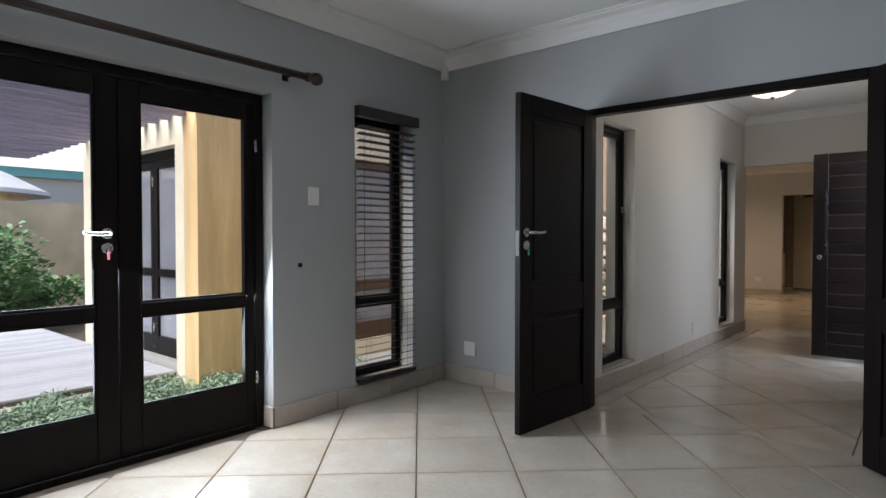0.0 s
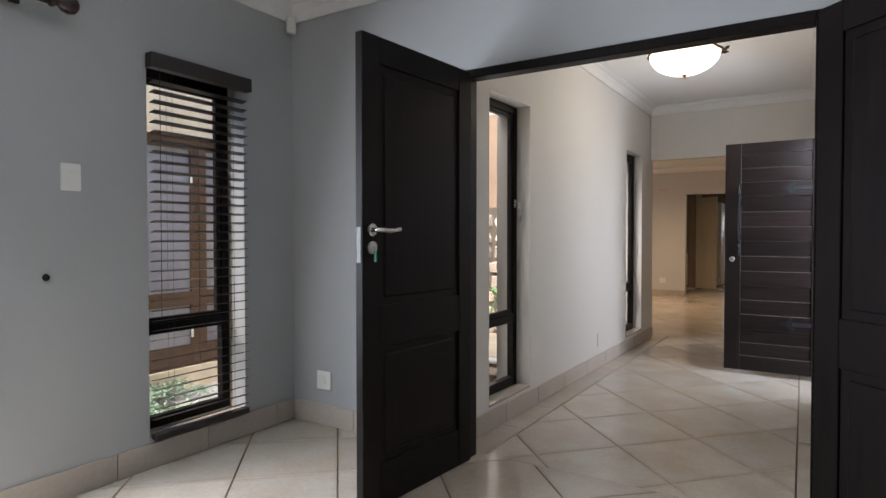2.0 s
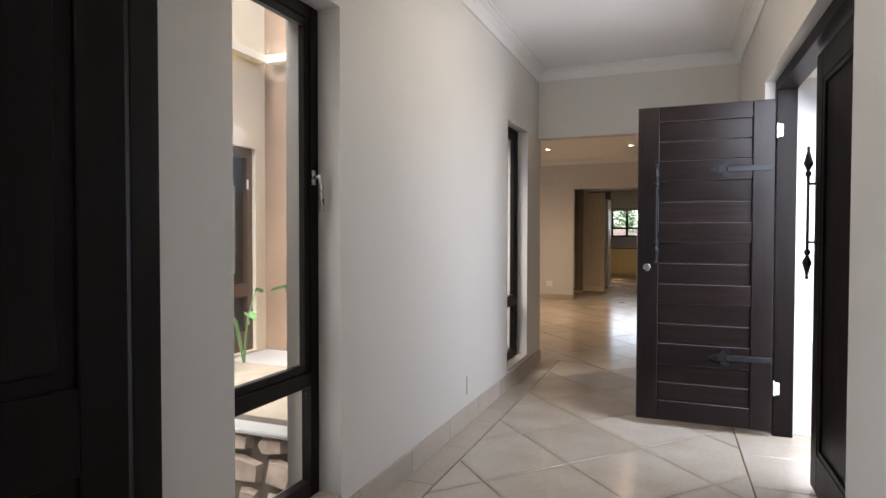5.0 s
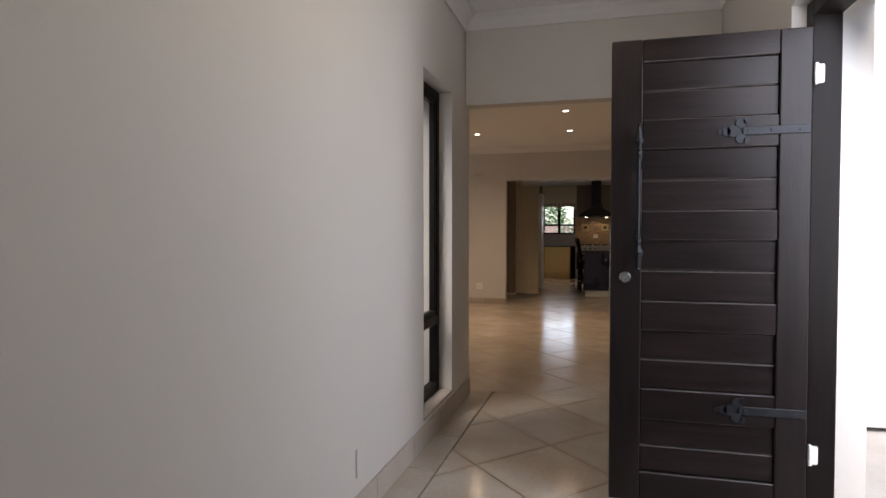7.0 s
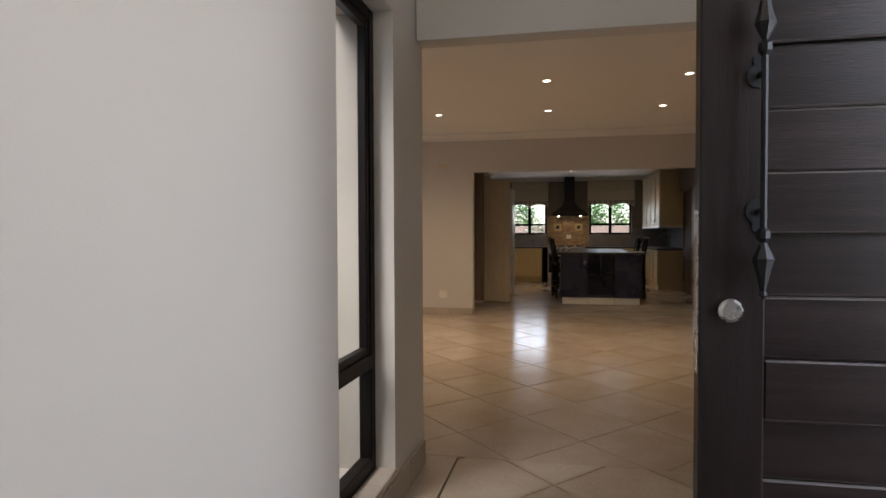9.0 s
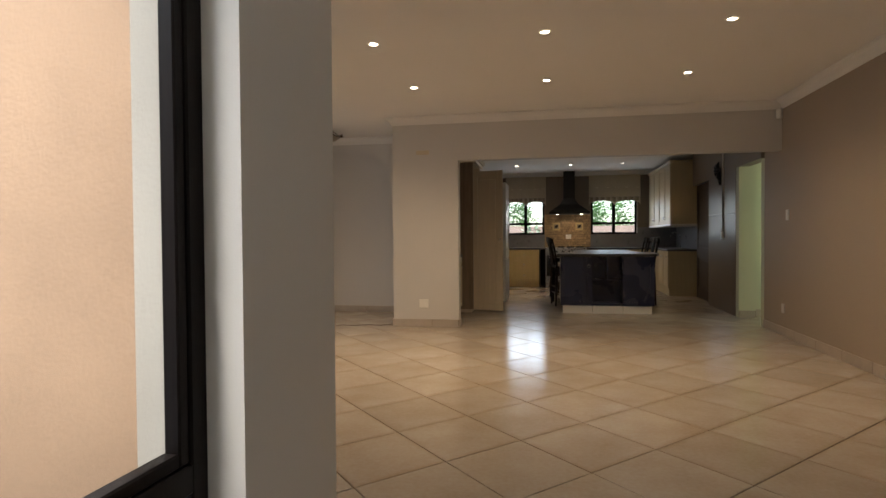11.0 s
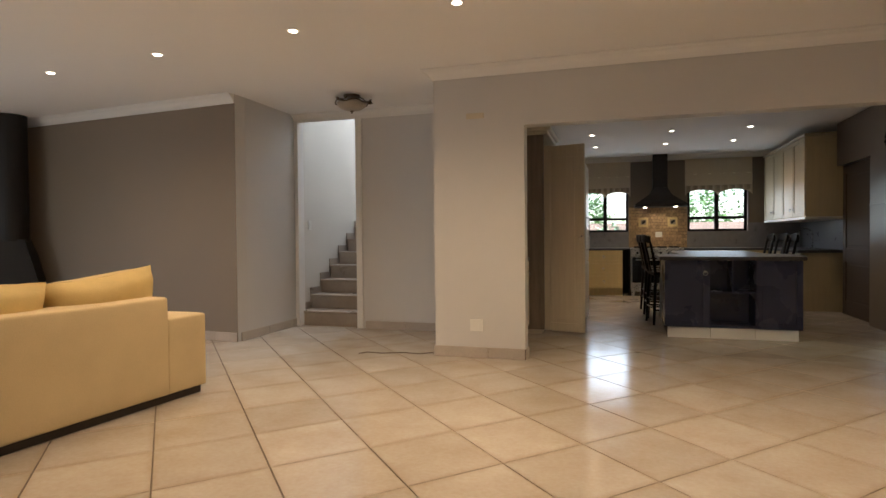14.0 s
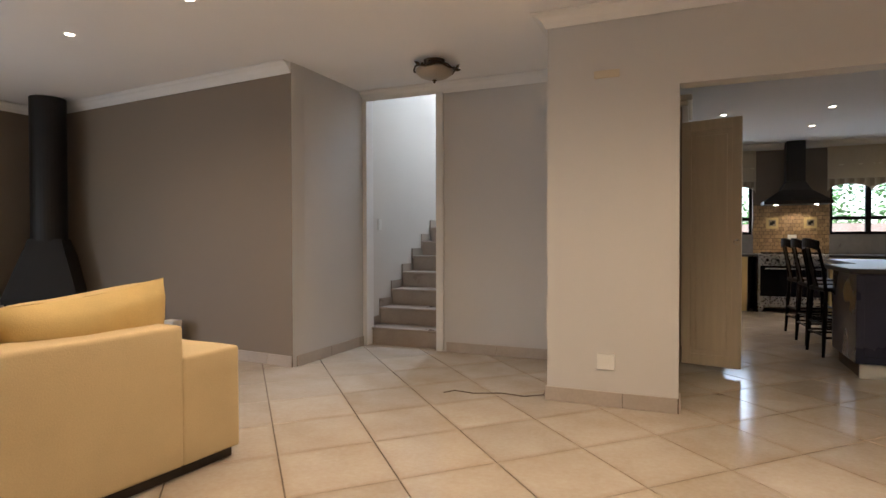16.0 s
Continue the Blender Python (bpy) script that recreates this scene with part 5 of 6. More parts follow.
part("control_panel", box(bmesh.new(), -0.43, 0.0, 0.7, 0.43, 0.029, 0.85, bevel=0.004), STEEL, cook)
for k in range(6):
    part("knob", lathe([(0.02, 0), (0.02, 0.02), (0.015, 0.026), (0.001, 0.026)], 14, (-0.33 + k * 0.13, 0.0, 0.775), Matrix.Rotation(radians(90), 4, "X")), IRON, cook)
for k in range(4):
    part("pan_support", boxes((-0.38 + k * 0.2, 0.12, 0.861, -0.23 + k * 0.2, 0.14, 0.885), (-0.38 + k * 0.2, 0.4, 0.861, -0.23 + k * 0.2, 0.42, 0.885), (-0.315 + k * 0.2, 0.1, 0.875, -0.295 + k * 0.2, 0.46, 0.888)), IRON, cook)
for x in (-0.4, 0.4):
    part("foot", boxes((x - 0.03, 0.06, 0.0, x + 0.03, 0.12, 0.08)), STEEL, cook)

hood = thing("extractor_hood", pose(-0.96, 20.9, 0), "black pyramid extractor hood with chimney", "extractor hood")
bm = bmesh.new()
ringz = []
for w, d, z in ((0.44, 0.5, 1.6), (0.44, 0.5, 1.645), (0.34, 0.4, 1.72), (0.2, 0.31, 1.82), (0.125, 0.27, 1.95)):
    ringz.append([bm.verts.new(p) for p in ((-w, -d, z), (w, -d, z), (w, -0.002, z), (-w, -0.002, z))])
for a, b in zip(ringz, ringz[1:]):
    for i in range(4):
        bm.faces.new((a[i], a[(i + 1) % 4], b[(i + 1) % 4], b[i]))
bm.faces.new(ringz[0][::-1])
bm.faces.new(ringz[-1])
bmesh.ops.recalc_face_normals(bm, faces=bm.faces)
part("canopy", bm, STOVE, hood)
part("chimney", box(bmesh.new(), -0.125, -0.27, 1.951, 0.125, -0.002, KC - 0.002, bevel=0.003), STOVE, hood)
for x in (-0.26, 0.26):
    part("hood_lamp", lathe([(0.03, 1.592), (0.03, 1.599)], 14, (x, -0.3, 0)), DOWN, hood, "small glowing hood lamp")
hl = new("hood_lamp_light", bpy.data.lights.new("hood_lamp_light", "SPOT"))
hl.data.energy, hl.data.color, hl.data.spot_size, hl.data.shadow_soft_size = 2, (1.0, 0.8, 0.55), radians(140), 0.05
hl.location = (-0.96, 20.62, 1.585)

splash = structure("splashback", boxes((-1.5, 20.893, 0.86, -0.48, 20.899, 1.62)), GROUT, "tumbled brown stone splashback tiles", "splashback")
for r in range(13):
    for k in range(18):
        a = -1.5 + k * 0.06 - (0.03 if r % 2 else 0)
        p, q = max(a, -1.5), min(a + 0.055, -0.48)
        if q - p > 0.015:
            part("splash_tile", box(bmesh.new(), p, 20.884, 0.865 + r * 0.0577, q, 20.8925, 0.918 + r * 0.0577, bevel=0.003), SPLASH, splash)
structure("splashback_grey", boxes((-2.99, 20.89, 0.858, -2.37, 20.898, 1.3), (-2.36, 20.89, 0.858, -1.502, 20.898, 1.148), (-0.478, 20.89, 0.858, 0.54, 20.898, 1.148), (0.54, 20.89, 0.858, 1.355, 20.898, 1.3), (1.35, 18.62, 0.858, 1.358, 20.889, 1.3)), GREYSPLASH, "grey mottled splashback above the worktop", "splashback")
for x in (-1.24, -0.73):
    pic = thing("tile_picture", pose(x, 20.88, 1.33), "small framed tile picture on the splashback", "picture", "tile pictures")
    part("picture_frame", boxes((-0.085, -0.012, -0.085, 0.085, 0.001, 0.085), bevel=0.003), CREAMWOOD, pic)
    part("motif", boxes((-0.05, -0.016, -0.045, 0.05, -0.0125, 0.05)), FABRICD, pic)
    part("motif_mark", boxes((-0.03, -0.019, -0.03, 0.01, -0.0165, 0.02), (-0.005, -0.0185, -0.01, 0.035, -0.0165, 0.035)), IRON, pic)
plate("wall_socket", pose(-0.97, 20.883, 1.1, 0, 0, 180), 0.12, 0.1, 0.012, PLASTIC, "white power socket on the splashback", "socket")


def kitchen_window(x0, x1):
    w = tagged(new("window_4"), "dark framed kitchen window with a cross bar", "window", kind="structure")
    z0, z1, y0, y1, f = 1.15, 1.98, 21.0, 21.05, 0.045
    xm, zt = (x0 + x1) / 2, 1.4
    part("window_frame", boxes((x0 + 0.001, y0, z0 + 0.001, x0 + f, y1, z1 - 0.001), (x1 - f, y0, z0 + 0.001, x1 - 0.001, y1, z1 - 0.001), (x0 + f, y0, z0 + 0.001, x1 - f, y1, z0 + f), (x0 + f, y0, z1 - f, x1 - f, y1, z1 - 0.001), (xm - 0.035, y0 - 0.004, z0 + f, xm + 0.035, y1 + 0.004, z1 - f), (x0 + f, y0 + 0.002, zt - 0.025, xm - 0.036, y1 - 0.002, zt + 0.025), (xm + 0.036, y0 + 0.002, zt - 0.025, x1 - f, y1 - 0.002, zt + 0.025)), DARK, w)
    for a, b in ((x0 + f, xm - 0.035), (xm + 0.035, x1 - f)):
        for lo, hi in ((z0 + f, zt - 0.025), (zt + 0.025, z1 - f)):
            p = part("pane", boxes((a - 0.002, y0 + 0.02, lo - 0.002, b + 0.002, y0 + 0.025, hi + 0.002)), GLASS, w, "clear glass pane")
            p.visible_shadow = False
    part("window_sill", boxes((x0 + 0.002, 20.885, z0 + 0.0005, x1 - 0.002, 20.998, z0 + 0.004)), GREYSPLASH, w)


kitchen_window(-2.36, -1.51)
kitchen_window(-0.47, 0.53)


def roman_blind(x0, x1):
    b = thing("roman_blind", pose(0, 20.87, 0), "cream striped roman blind with scalloped hem, half lowered", "blind", "kitchen roman blinds")
    part("headrail", boxes((x0, -0.02, 2.43, x1, 0.02, 2.47), bevel=0.003), FABRIC, b)
    for k, (lo, hi, d) in enumerate(((2.18, 2.43, 0.0), (1.98, 2.2, 0.014))):
        bm = bmesh.new()
        n = 24
        rows = []
        for j in range(5):
            z = lo + (hi - lo) * j / 4
            rows.append([(x0 + (x1 - x0) * i / n, -d - 0.012 - 0.008 * math.sin(j / 4 * math.pi) - 0.002 * math.sin(i * 1.3), z) for i in range(n + 1)])
        fr = [[bm.verts.new(p) for p in r] for r in rows]
        bk = [[bm.verts.new((p[0], p[1] + 0.004, p[2])) for p in r] for r in rows]
        for j in range(4):
            for i in range(n):
                bm.faces.new((fr[j][i], fr[j][i + 1], fr[j + 1][i + 1], fr[j + 1][i]))
                bm.faces.new((bk[j][i + 1], bk[j][i], bk[j + 1][i], bk[j + 1][i + 1]))
        part("fold", bm, FABRIC, b, smooth=True)
    # pale squares stand in for daylight showing through the blind
    for i in range(9):
        a = x0 + (x1 - x0) * (i + 0.15) / 9
        part("woven_square", boxes((a, -0.0265, 2.1, a + (x1 - x0) * 0.07, -0.0245, 2.2)), LITGAP, b)
    half = (x1 - x0) / 2
    for s in range(2):
        c = x0 + half * (s + 0.5)
        bm = bmesh.new()
        n = 14
        for dy, flip in ((-0.032, False), (-0.028, True)):
            prev = None
            for i in range(n + 1):
                u = -1 + 2 * i / n
                x = c + u * half / 2
                low = 1.80 + 0.10 * math.sqrt(max(0, 1 - u * u))
                cur = (bm.verts.new((x, dy, low)), bm.verts.new((x, dy, 1.985)))
                if prev:
                    f = (prev[0], cur[0], cur[1], prev[1])
                    bm.faces.new(f[::-1] if flip else f)
                prev = cur
        part("scalloped_hem", bm, CLOTH, b)
    m = 9
    for i in range(m):
        a = x0 + (x1 - x0) * (i + 0.28) / m
        u = ((a - x0) % half) / half * 2 - 1
        low = 1.82 + 0.10 * math.sqrt(max(0, 1 - u * u))
        part("hem_stripe", boxes((a, -0.0345, low, a + (x1 - x0) / m * 0.45, -0.0325, 1.98)), FABRICD, b)


CLOTH = bpy.data.materials.new("translucent_blind_cloth")
CLOTH.use_nodes = True
cn, cl = CLOTH.node_tree.nodes, CLOTH.node_tree.links
cb = cn["Principled BSDF"]
cb.inputs["Roughness"].default_value = 0.9
cw = cn.new("ShaderNodeTexWave")
cw.inputs["Scale"].default_value = 2.6
cw.inputs["Distortion"].default_value = 0.6
ct = cn.new("ShaderNodeTexCoord")
cl.new(ct.outputs["Object"], cw.inputs["Vector"])
cr = cn.new("ShaderNodeValToRGB")
cr.color_ramp.elements[0].color, cr.color_ramp.elements[1].color = (0.40, 0.34, 0.25, 1), (0.56, 0.50, 0.40, 1)
cl.new(cw.outputs["Fac"], cr.inputs["Fac"])
cl.new(cr.outputs["Color"], cb.inputs["Base Color"])
ctr, cmx = cn.new("ShaderNodeBsdfTranslucent"), cn.new("ShaderNodeMixShader")
cl.new(cr.outputs["Color"], ctr.inputs["Color"])
cmx.inputs["Fac"].default_value = 0.35
cl.new(cb.outputs["BSDF"], cmx.inputs[1])
cl.new(ctr.outputs["BSDF"], cmx.inputs[2])
cl.new(cmx.outputs["Shader"], cn["Material Output"].inputs["Surface"])
roman_blind(-2.38, -1.47)
roman_blind(-0.52, 0.59)

# right run
ucab = thing("wall_cabinet", pose(0, 0, 0), "cream wall cabinet with panelled doors and ring pulls", "cabinet")
part("carcass", boxes((0.775, 18.42, 1.32, 1.356, 20.72, 2.42)), PALEWOOD, ucab)
part("light_pelmet", boxes((0.75, 18.40, 1.285, 1.356, 20.72, 1.319), bevel=0.004), PLASTIC, ucab, "pale pelmet strip under the cabinet")
part("cabinet_cornice", boxes((0.735, 18.395, 2.421, 1.356, 20.74, 2.46), bevel=0.01), PALEWOOD, ucab)
for k in range(4):
    a = 18.43 + k * 0.573
    front_panel("cabinet_door", ucab, PALEWOOD, "y", 0.774, -1, a, a + 0.567, 1.33, 2.41, (a + (0.49 if k % 2 == 0 else 0.08), 1.45))
rbase = thing("base_cabinet", pose(0, 0, 0), "cream painted base cabinets under the side worktop", "cabinet")
part("carcass", boxes((0.775, 18.62, 0.001, 1.34, 20.3, 0.818)), PALEWOOD, rbase)
for k in range(3):
    a = 18.63 + k * 0.55
    front_panel("cabinet_door", rbase, PALEWOOD, "y", 0.774, -1, a, a + 0.545, 0.13, 0.81, (a + 0.08, 0.72))
st2 = thing("side_worktop", pose(0, 0, 0), "dark granite worktop with a sink", "worktop")
part("slab", boxes((0.73, 18.605, 0.82, 1.35, 20.288, 0.856), bevel=0.005), GRANITE, st2)
tap = thing("kitchen_tap", pose(1.15, 19.5, 0.857), "chrome swan-neck kitchen tap on the worktop", "tap")
part("spout", tube(bmesh.new(), [(0, 0, 0), (0, 0, 0.22), (-0.03, 0, 0.29), (-0.1, 0, 0.32), (-0.17, 0, 0.29), (-0.19, 0, 0.22)], 0.012, 10), STEEL, tap, smooth=True)
part("tap_base", lathe([(0.03, 0), (0.03, 0.02), (0.018, 0.03)], 16), STEEL, tap)

# left side: low cabinet, tall pantry with its door ajar, fridge
low = thing("low_cabinet", pose(0, 0, 0), "limed wood low cabinet with dark worktop behind the pier", "cabinet")
part("carcass", boxes((-2.98, 14.9, 0.1, -2.65, 15.79, 0.82)), PINE, low)
part("plinth", boxes((-2.97, 14.9, 0.001, -2.69, 15.79, 0.099)), PINE, low)
for k in range(2):
    a = 14.91 + k * 0.44
    front_panel("cabinet_door", low, PINE, "y", -2.65, 1, a, a + 0.434, 0.11, 0.81, (a + 0.36, 0.7))
part("worktop", box(bmesh.new(), -2.985, 14.89, 0.821, -2.62, 15.8, 0.856, bevel=0.004), GRANITE, low, "dark granite top")
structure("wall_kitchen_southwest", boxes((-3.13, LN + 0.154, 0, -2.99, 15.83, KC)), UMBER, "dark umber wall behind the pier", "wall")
pant = thing("pantry_cupboard", pose(0, 0, 0), "tall limed wood pantry cupboard with its door standing open", "cupboard")
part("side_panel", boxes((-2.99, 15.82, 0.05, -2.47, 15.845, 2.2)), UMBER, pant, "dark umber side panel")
part("side_panel", boxes((-2.99, 16.62, 0.05, -2.47, 16.645, 2.2)), PINE, pant)
part("back_panel", boxes((-2.99, 15.846, 0.05, -2.97, 16.619, 2.2)), PINE, pant)
part("pantry_plinth", boxes((-2.99, 15.83, 0.0, -2.5, 16.64, 0.049)), PINE, pant)
for z in (0.35, 0.8, 1.25, 1.7):
    part("shelf", boxes((-2.969, 15.846, z, -2.5, 16.619, z + 0.02)), PINE, pant)
part("pantry_cornice", boxes((-2.985, 15.80, 2.201, -2.42, 16.66, 2.24), (-2.985, 15.78, 2.2405, -2.39, 16.68, 2.29), bevel=0.008), PINE, pant)
pd = part("pantry_door", boxes((0.071, -0.005, 0.141, 0.379, 0.005, 1.969)), PINE, pant, "open panelled pantry door")
for rr in ((0.0, -0.011, 0.05, 0.07, 0.011, 2.06), (0.38, -0.011, 0.05, 0.45, 0.011, 2.06)):
    part("stile", box(bmesh.new(), *rr, bevel=0.002), PINE, pd)
for rr in ((0.07, -0.011, 0.05, 0.38, 0.011, 0.14), (0.07, -0.011, 1.97, 0.38, 0.011, 2.06)):
    part("rail", box(bmesh.new(), *rr, bevel=0.002), PINE, pd)
part("raised_field", box(bmesh.new(), 0.105, -0.010, 0.175, 0.345, 0.010, 1.935, bevel=0.0045), PINE, pd)
pd.matrix_basis = pose(-2.462, 15.805, 0, 0, 0, -14)
ring_pull(pd, 0.42, -0.012, 1.08, (0, -1, 0))
fr = thing("fridge", pose(-2.42, 17.25, 0), "tall white fridge beside the pantry", "fridge")
part("body", box(bmesh.new(), -0.35, -0.33, 0.03, 0.29, 0.33, 2.0, bevel=0.012, seg=2), PLASTIC, fr)
part("fridge_door", box(bmesh.new(), 0.295, -0.33, 0.75, 0.345, 0.33, 2.0, bevel=0.012, seg=2), PLASTIC, fr)
part("freezer_door", box(bmesh.new(), 0.295, -0.33, 0.04, 0.345, 0.33, 0.74, bevel=0.012, seg=2), PLASTIC, fr)
part("handle", tube(bmesh.new(), [(0.345, -0.27, 0.9), (0.38, -0.27, 0.92), (0.38, -0.27, 1.3), (0.345, -0.27, 1.32)], 0.009, 8), STEEL, fr)
for x in (-0.28, 0.22):
    part("foot", boxes((x, -0.28, 0.0, x + 0.05, 0.28, 0.03)), IRON, fr)

# dark leaf that fills the kitchen side doorway, wall ornament, conduit
kd = tagged(new("door_6"), "dark taupe panelled leaf filling the kitchen side doorway", "door", kind="structure")
kd.matrix_basis = pose(1.24, 17.324, 0, 0, 0, 90)
panel_leaf(kd, 1.072, 1.985, 0.04)
for piece in kd.children:
    piece.data.materials.clear()
    piece.data.materials.append(DOORFILL)
orn = thing("wall_ornament", pose(1.13, 16.68, 2.05, 0, 0, -90), "black wrought iron plant ornament on the wall", "ornament")
bm = bmesh.new()
for dx, dz, lean in ((-0.13, 0.13, -0.05), (0.02, 0.15, 0.02), (0.1, 0.03, 0.05), (-0.09, -0.05, -0.04), (0.03, -0.12, 0.02), (0.11, -0.15, 0.04), (-0.15, 0.04, -0.06)):
    tube(bm, [(0, -0.012, 0), (dx * 0.5, -0.045, dz * 0.55), (dx + lean * 0.3, -0.03, dz)], [0.02, 0.03, 0.006], 7)
tube(bm, [(0.02, -0.012, 0.06), (0.03, -0.03, -0.06), (0.08, -0.02, -0.2)], [0.03, 0.034, 0.012], 7)
part("iron_leaves", bm, IRON, orn)
con = thing("conduit", pose(1.13, 16.5, 0, 0, 0, -90), "thin surface conduit with a small switch box", "conduit")
part("pipe", tube(bmesh.new(), [(0, -0.011, 1.16), (0, -0.011, 2.5)], 0.011, 8), BEIGE, con, "painted conduit pipe")
part("switch_box", box(bmesh.new(), -0.035, -0.03, 1.06, 0.035, -0.001, 1.16, bevel=0.004), PLASTIC, con)
structure("trim_kitchen_side", boxes((1.117, 15.94, 1.405, 1.129, 17.3, 1.425), bevel=0.003), KWALL, "thin painted rail along the kitchen side wall", "trim")


# ---- outdoors ----
ground = structure("ground", boxes((-400, -400, -0.5, 400, 400, -0.33)), SOIL, "bare garden soil round the house", "ground")
structure("paving", boxes((0.02, 2.0, -0.32, 8.0, 12.0, -0.03)), PAVE, "pale paving before the front door", "pavement")
wall("porch_wall", "y", 4.9, 5.1, 0.0, 16.0, -0.33, 2.0, [], PALEPLASTER, "pale cream garden wall facing the front door")
# west wing of the house round the courtyard
wing = thing("house_wing", pose(0, 0, 0), "cream plastered wing of the house round the courtyard", "house")
WX, WY, NX = -5.25, 3.38, -4.9
part("column", boxes((WX - 0.25, WY, -0.33, WX, 4.45, 3.3)), OCHRE, wing, "ochre plastered corner with dark rain streaks")
part("east_wall", boxes((WX - 0.25, 4.45, 2.1, WX, 6.05, 3.3), (WX - 0.25, 6.05, -0.33, WX, 6.9, 3.3), (WX - 0.25, 4.45, -0.33, WX, 6.05, -0.02), (WX, 6.9, -0.33, NX, 7.75, 4.3), (WX, 7.75, 2.1, NX, 8.56, 4.3), (WX, 8.56, -0.33, NX, 8.722, 4.3), (WX, 7.75, -0.33, NX, 8.56, -0.02)), PLASTER, wing)
part("south_wall", boxes((-5.68, WY, -0.33, WX - 0.254, WY + 0.25, 3.3), (-7.67, WY, 2.08, -5.68, WY + 0.25, 3.3), (-8.05, WY, -0.33, -7.67, WY + 0.25, 3.3)), PALEPLASTER, wing)
part("west_wall", boxes((-8.05, WY + 0.254, -0.33, -7.8, 6.9, 3.3)), PALEPLASTER, wing)
part("roof", boxes((-8.15, WY - 0.1, 3.301, WX + 0.12, 6.88, 3.42)), PALEPLASTER, wing)
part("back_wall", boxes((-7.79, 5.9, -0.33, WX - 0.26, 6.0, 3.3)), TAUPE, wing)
part("interior_floor", boxes((-7.79, WY + 0.02, -0.33, WX - 0.26, 6.88, -0.03)), PAVE, wing)
part("band", boxes((NX + 0.001, 6.9, 3.0, NX + 0.12, 8.6, 3.08), (NX + 0.12, 8.6, 3.0, -2.4, 8.722, 3.08)), PALEPLASTER, wing)


def glazed_door(parent, y0, y1, x, louvre):
    f = 0.08
    d = part("glazed_door", boxes((x - 0.1, y0, -0.02, x - 0.04, y0 + f, 2.098), (x - 0.1, y1 - f, -0.02, x - 0.04, y1, 2.098), (x - 0.1, y0 + f, 2.0, x - 0.04, y1 - f, 2.098), (x - 0.1, y0 + f, -0.02, x - 0.04, y1 - f, 0.18), (x - 0.1, y0 + f, 0.55, x - 0.04, y1 - f, 0.68), bevel=0.003), BROWN, parent, "brown varnished glazed door")
    for lo, hi in ((0.18, 0.55), (0.68, 2.0)):
        part("pane", boxes((x - 0.075, y0 + f - 0.002, lo - 0.002, x - 0.069, y1 - f + 0.002, hi + 0.002)), GLASS if louvre else DOORGLASS, d, "dim reflecting glass")
    for z in (1.72, 0.3):
        part("hinge", boxes((x - 0.039, y1 - f - 0.012, z - 0.05, x - 0.03, y1 - f + 0.012, z + 0.05), bevel=0.002), PLASTIC, d, "white hinge")
    if louvre:
        # black sheet added in place of the dark interior, which isn't built
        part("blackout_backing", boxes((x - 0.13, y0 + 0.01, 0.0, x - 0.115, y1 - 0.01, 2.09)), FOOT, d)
        part("louvre", boxes(*[(x - 0.095, y0 + 0.3, 0.8 + k * 0.035, x - 0.079, y1 - 0.22, 0.82 + k * 0.035) for k in range(26)]), PLASTIC, d, "pale slatted blind behind the glass")


DOORGLASS = mat("dim_door_glass", (0.26, 0.26, 0.30), 0.06, var=0.2, scale=3, bump=0.0, spec=0.9)
glazed_door(wing, 4.452, 5.248, WX, False)
glazed_door(wing, 5.252, 6.048, WX, False)
glazed_door(wing, 7.752, 8.558, NX, True)
ty0, ty1 = WY + 0.1, WY + 0.16
wd = part("terrace_door", boxes((-5.76, ty0, -0.05, -5.681, ty1, 2.075), (-7.669, ty0, -0.05, -7.59, ty1, 2.075), (-7.59, ty0, 1.99, -5.76, ty1, 2.075), bevel=0.003), DARK, wing, "dark timber terrace door frame")
for k in range(3):
    a = -7.586 + k * 0.609
    b = a + 0.605
    leaf = part("door_leaf", boxes((a, ty0, -0.04, a + 0.075, ty1, 1.985), (b - 0.075, ty0, -0.04, b, ty1, 1.985), (a + 0.075, ty0, 1.9, b - 0.075, ty1, 1.985), (a + 0.075, ty0, -0.04, b - 0.075, ty1, 0.16), (a + 0.075, ty0, 0.78, b - 0.075, ty1, 0.86), bevel=0.003), DARK, wd)
    for lo, hi in ((0.16, 0.78), (0.86, 1.9)):
        part("pane", boxes((a + 0.075, ty0 + 0.025, lo, b - 0.075, ty0 + 0.031, hi)), DOORGLASS, leaf, "dim reflecting glass")
    part("hinge", boxes((b - 0.02, ty0 - 0.008, 1.72, b + 0.004, ty0 - 0.001, 1.82), (b - 0.02, ty0 - 0.008, 0.2, b + 0.004, ty0 - 0.001, 0.3), bevel=0.002), STEEL, leaf, "steel hinges")

# deck, pergola
deck = structure("deck", boxes((-10.2, -5.0, -0.32, -5.65, WY - 0.02, -0.115)), GROUT, "weathered grey timber deck", "deck")
plank = bpy.data.meshes.new("deck_plank")
bmp = box(bmesh.new(), -0.066, -4.35, -0.114, 0.066, 4.35, -0.09, bevel=0.004)
bmp.to_mesh(plank)
bmp.free()
plank.materials.append(DECK)
for k in range(33):
    o = new("deck_plank", plank)
    o.location = (-5.73 - k * 0.137, -0.98, 0)
    o.parent = deck
perg = thing("pergola", pose(0, 0, 0), "purple-brown timber pergola over the deck", "pergola")
for k in range(19):
    x = -5.23 - k * 0.27
    part("slat", box(bmesh.new(), x - 0.05, -4.8, 2.32, x + 0.05, WY - 0.01, 2.46, bevel=0.004), SLAT, perg)
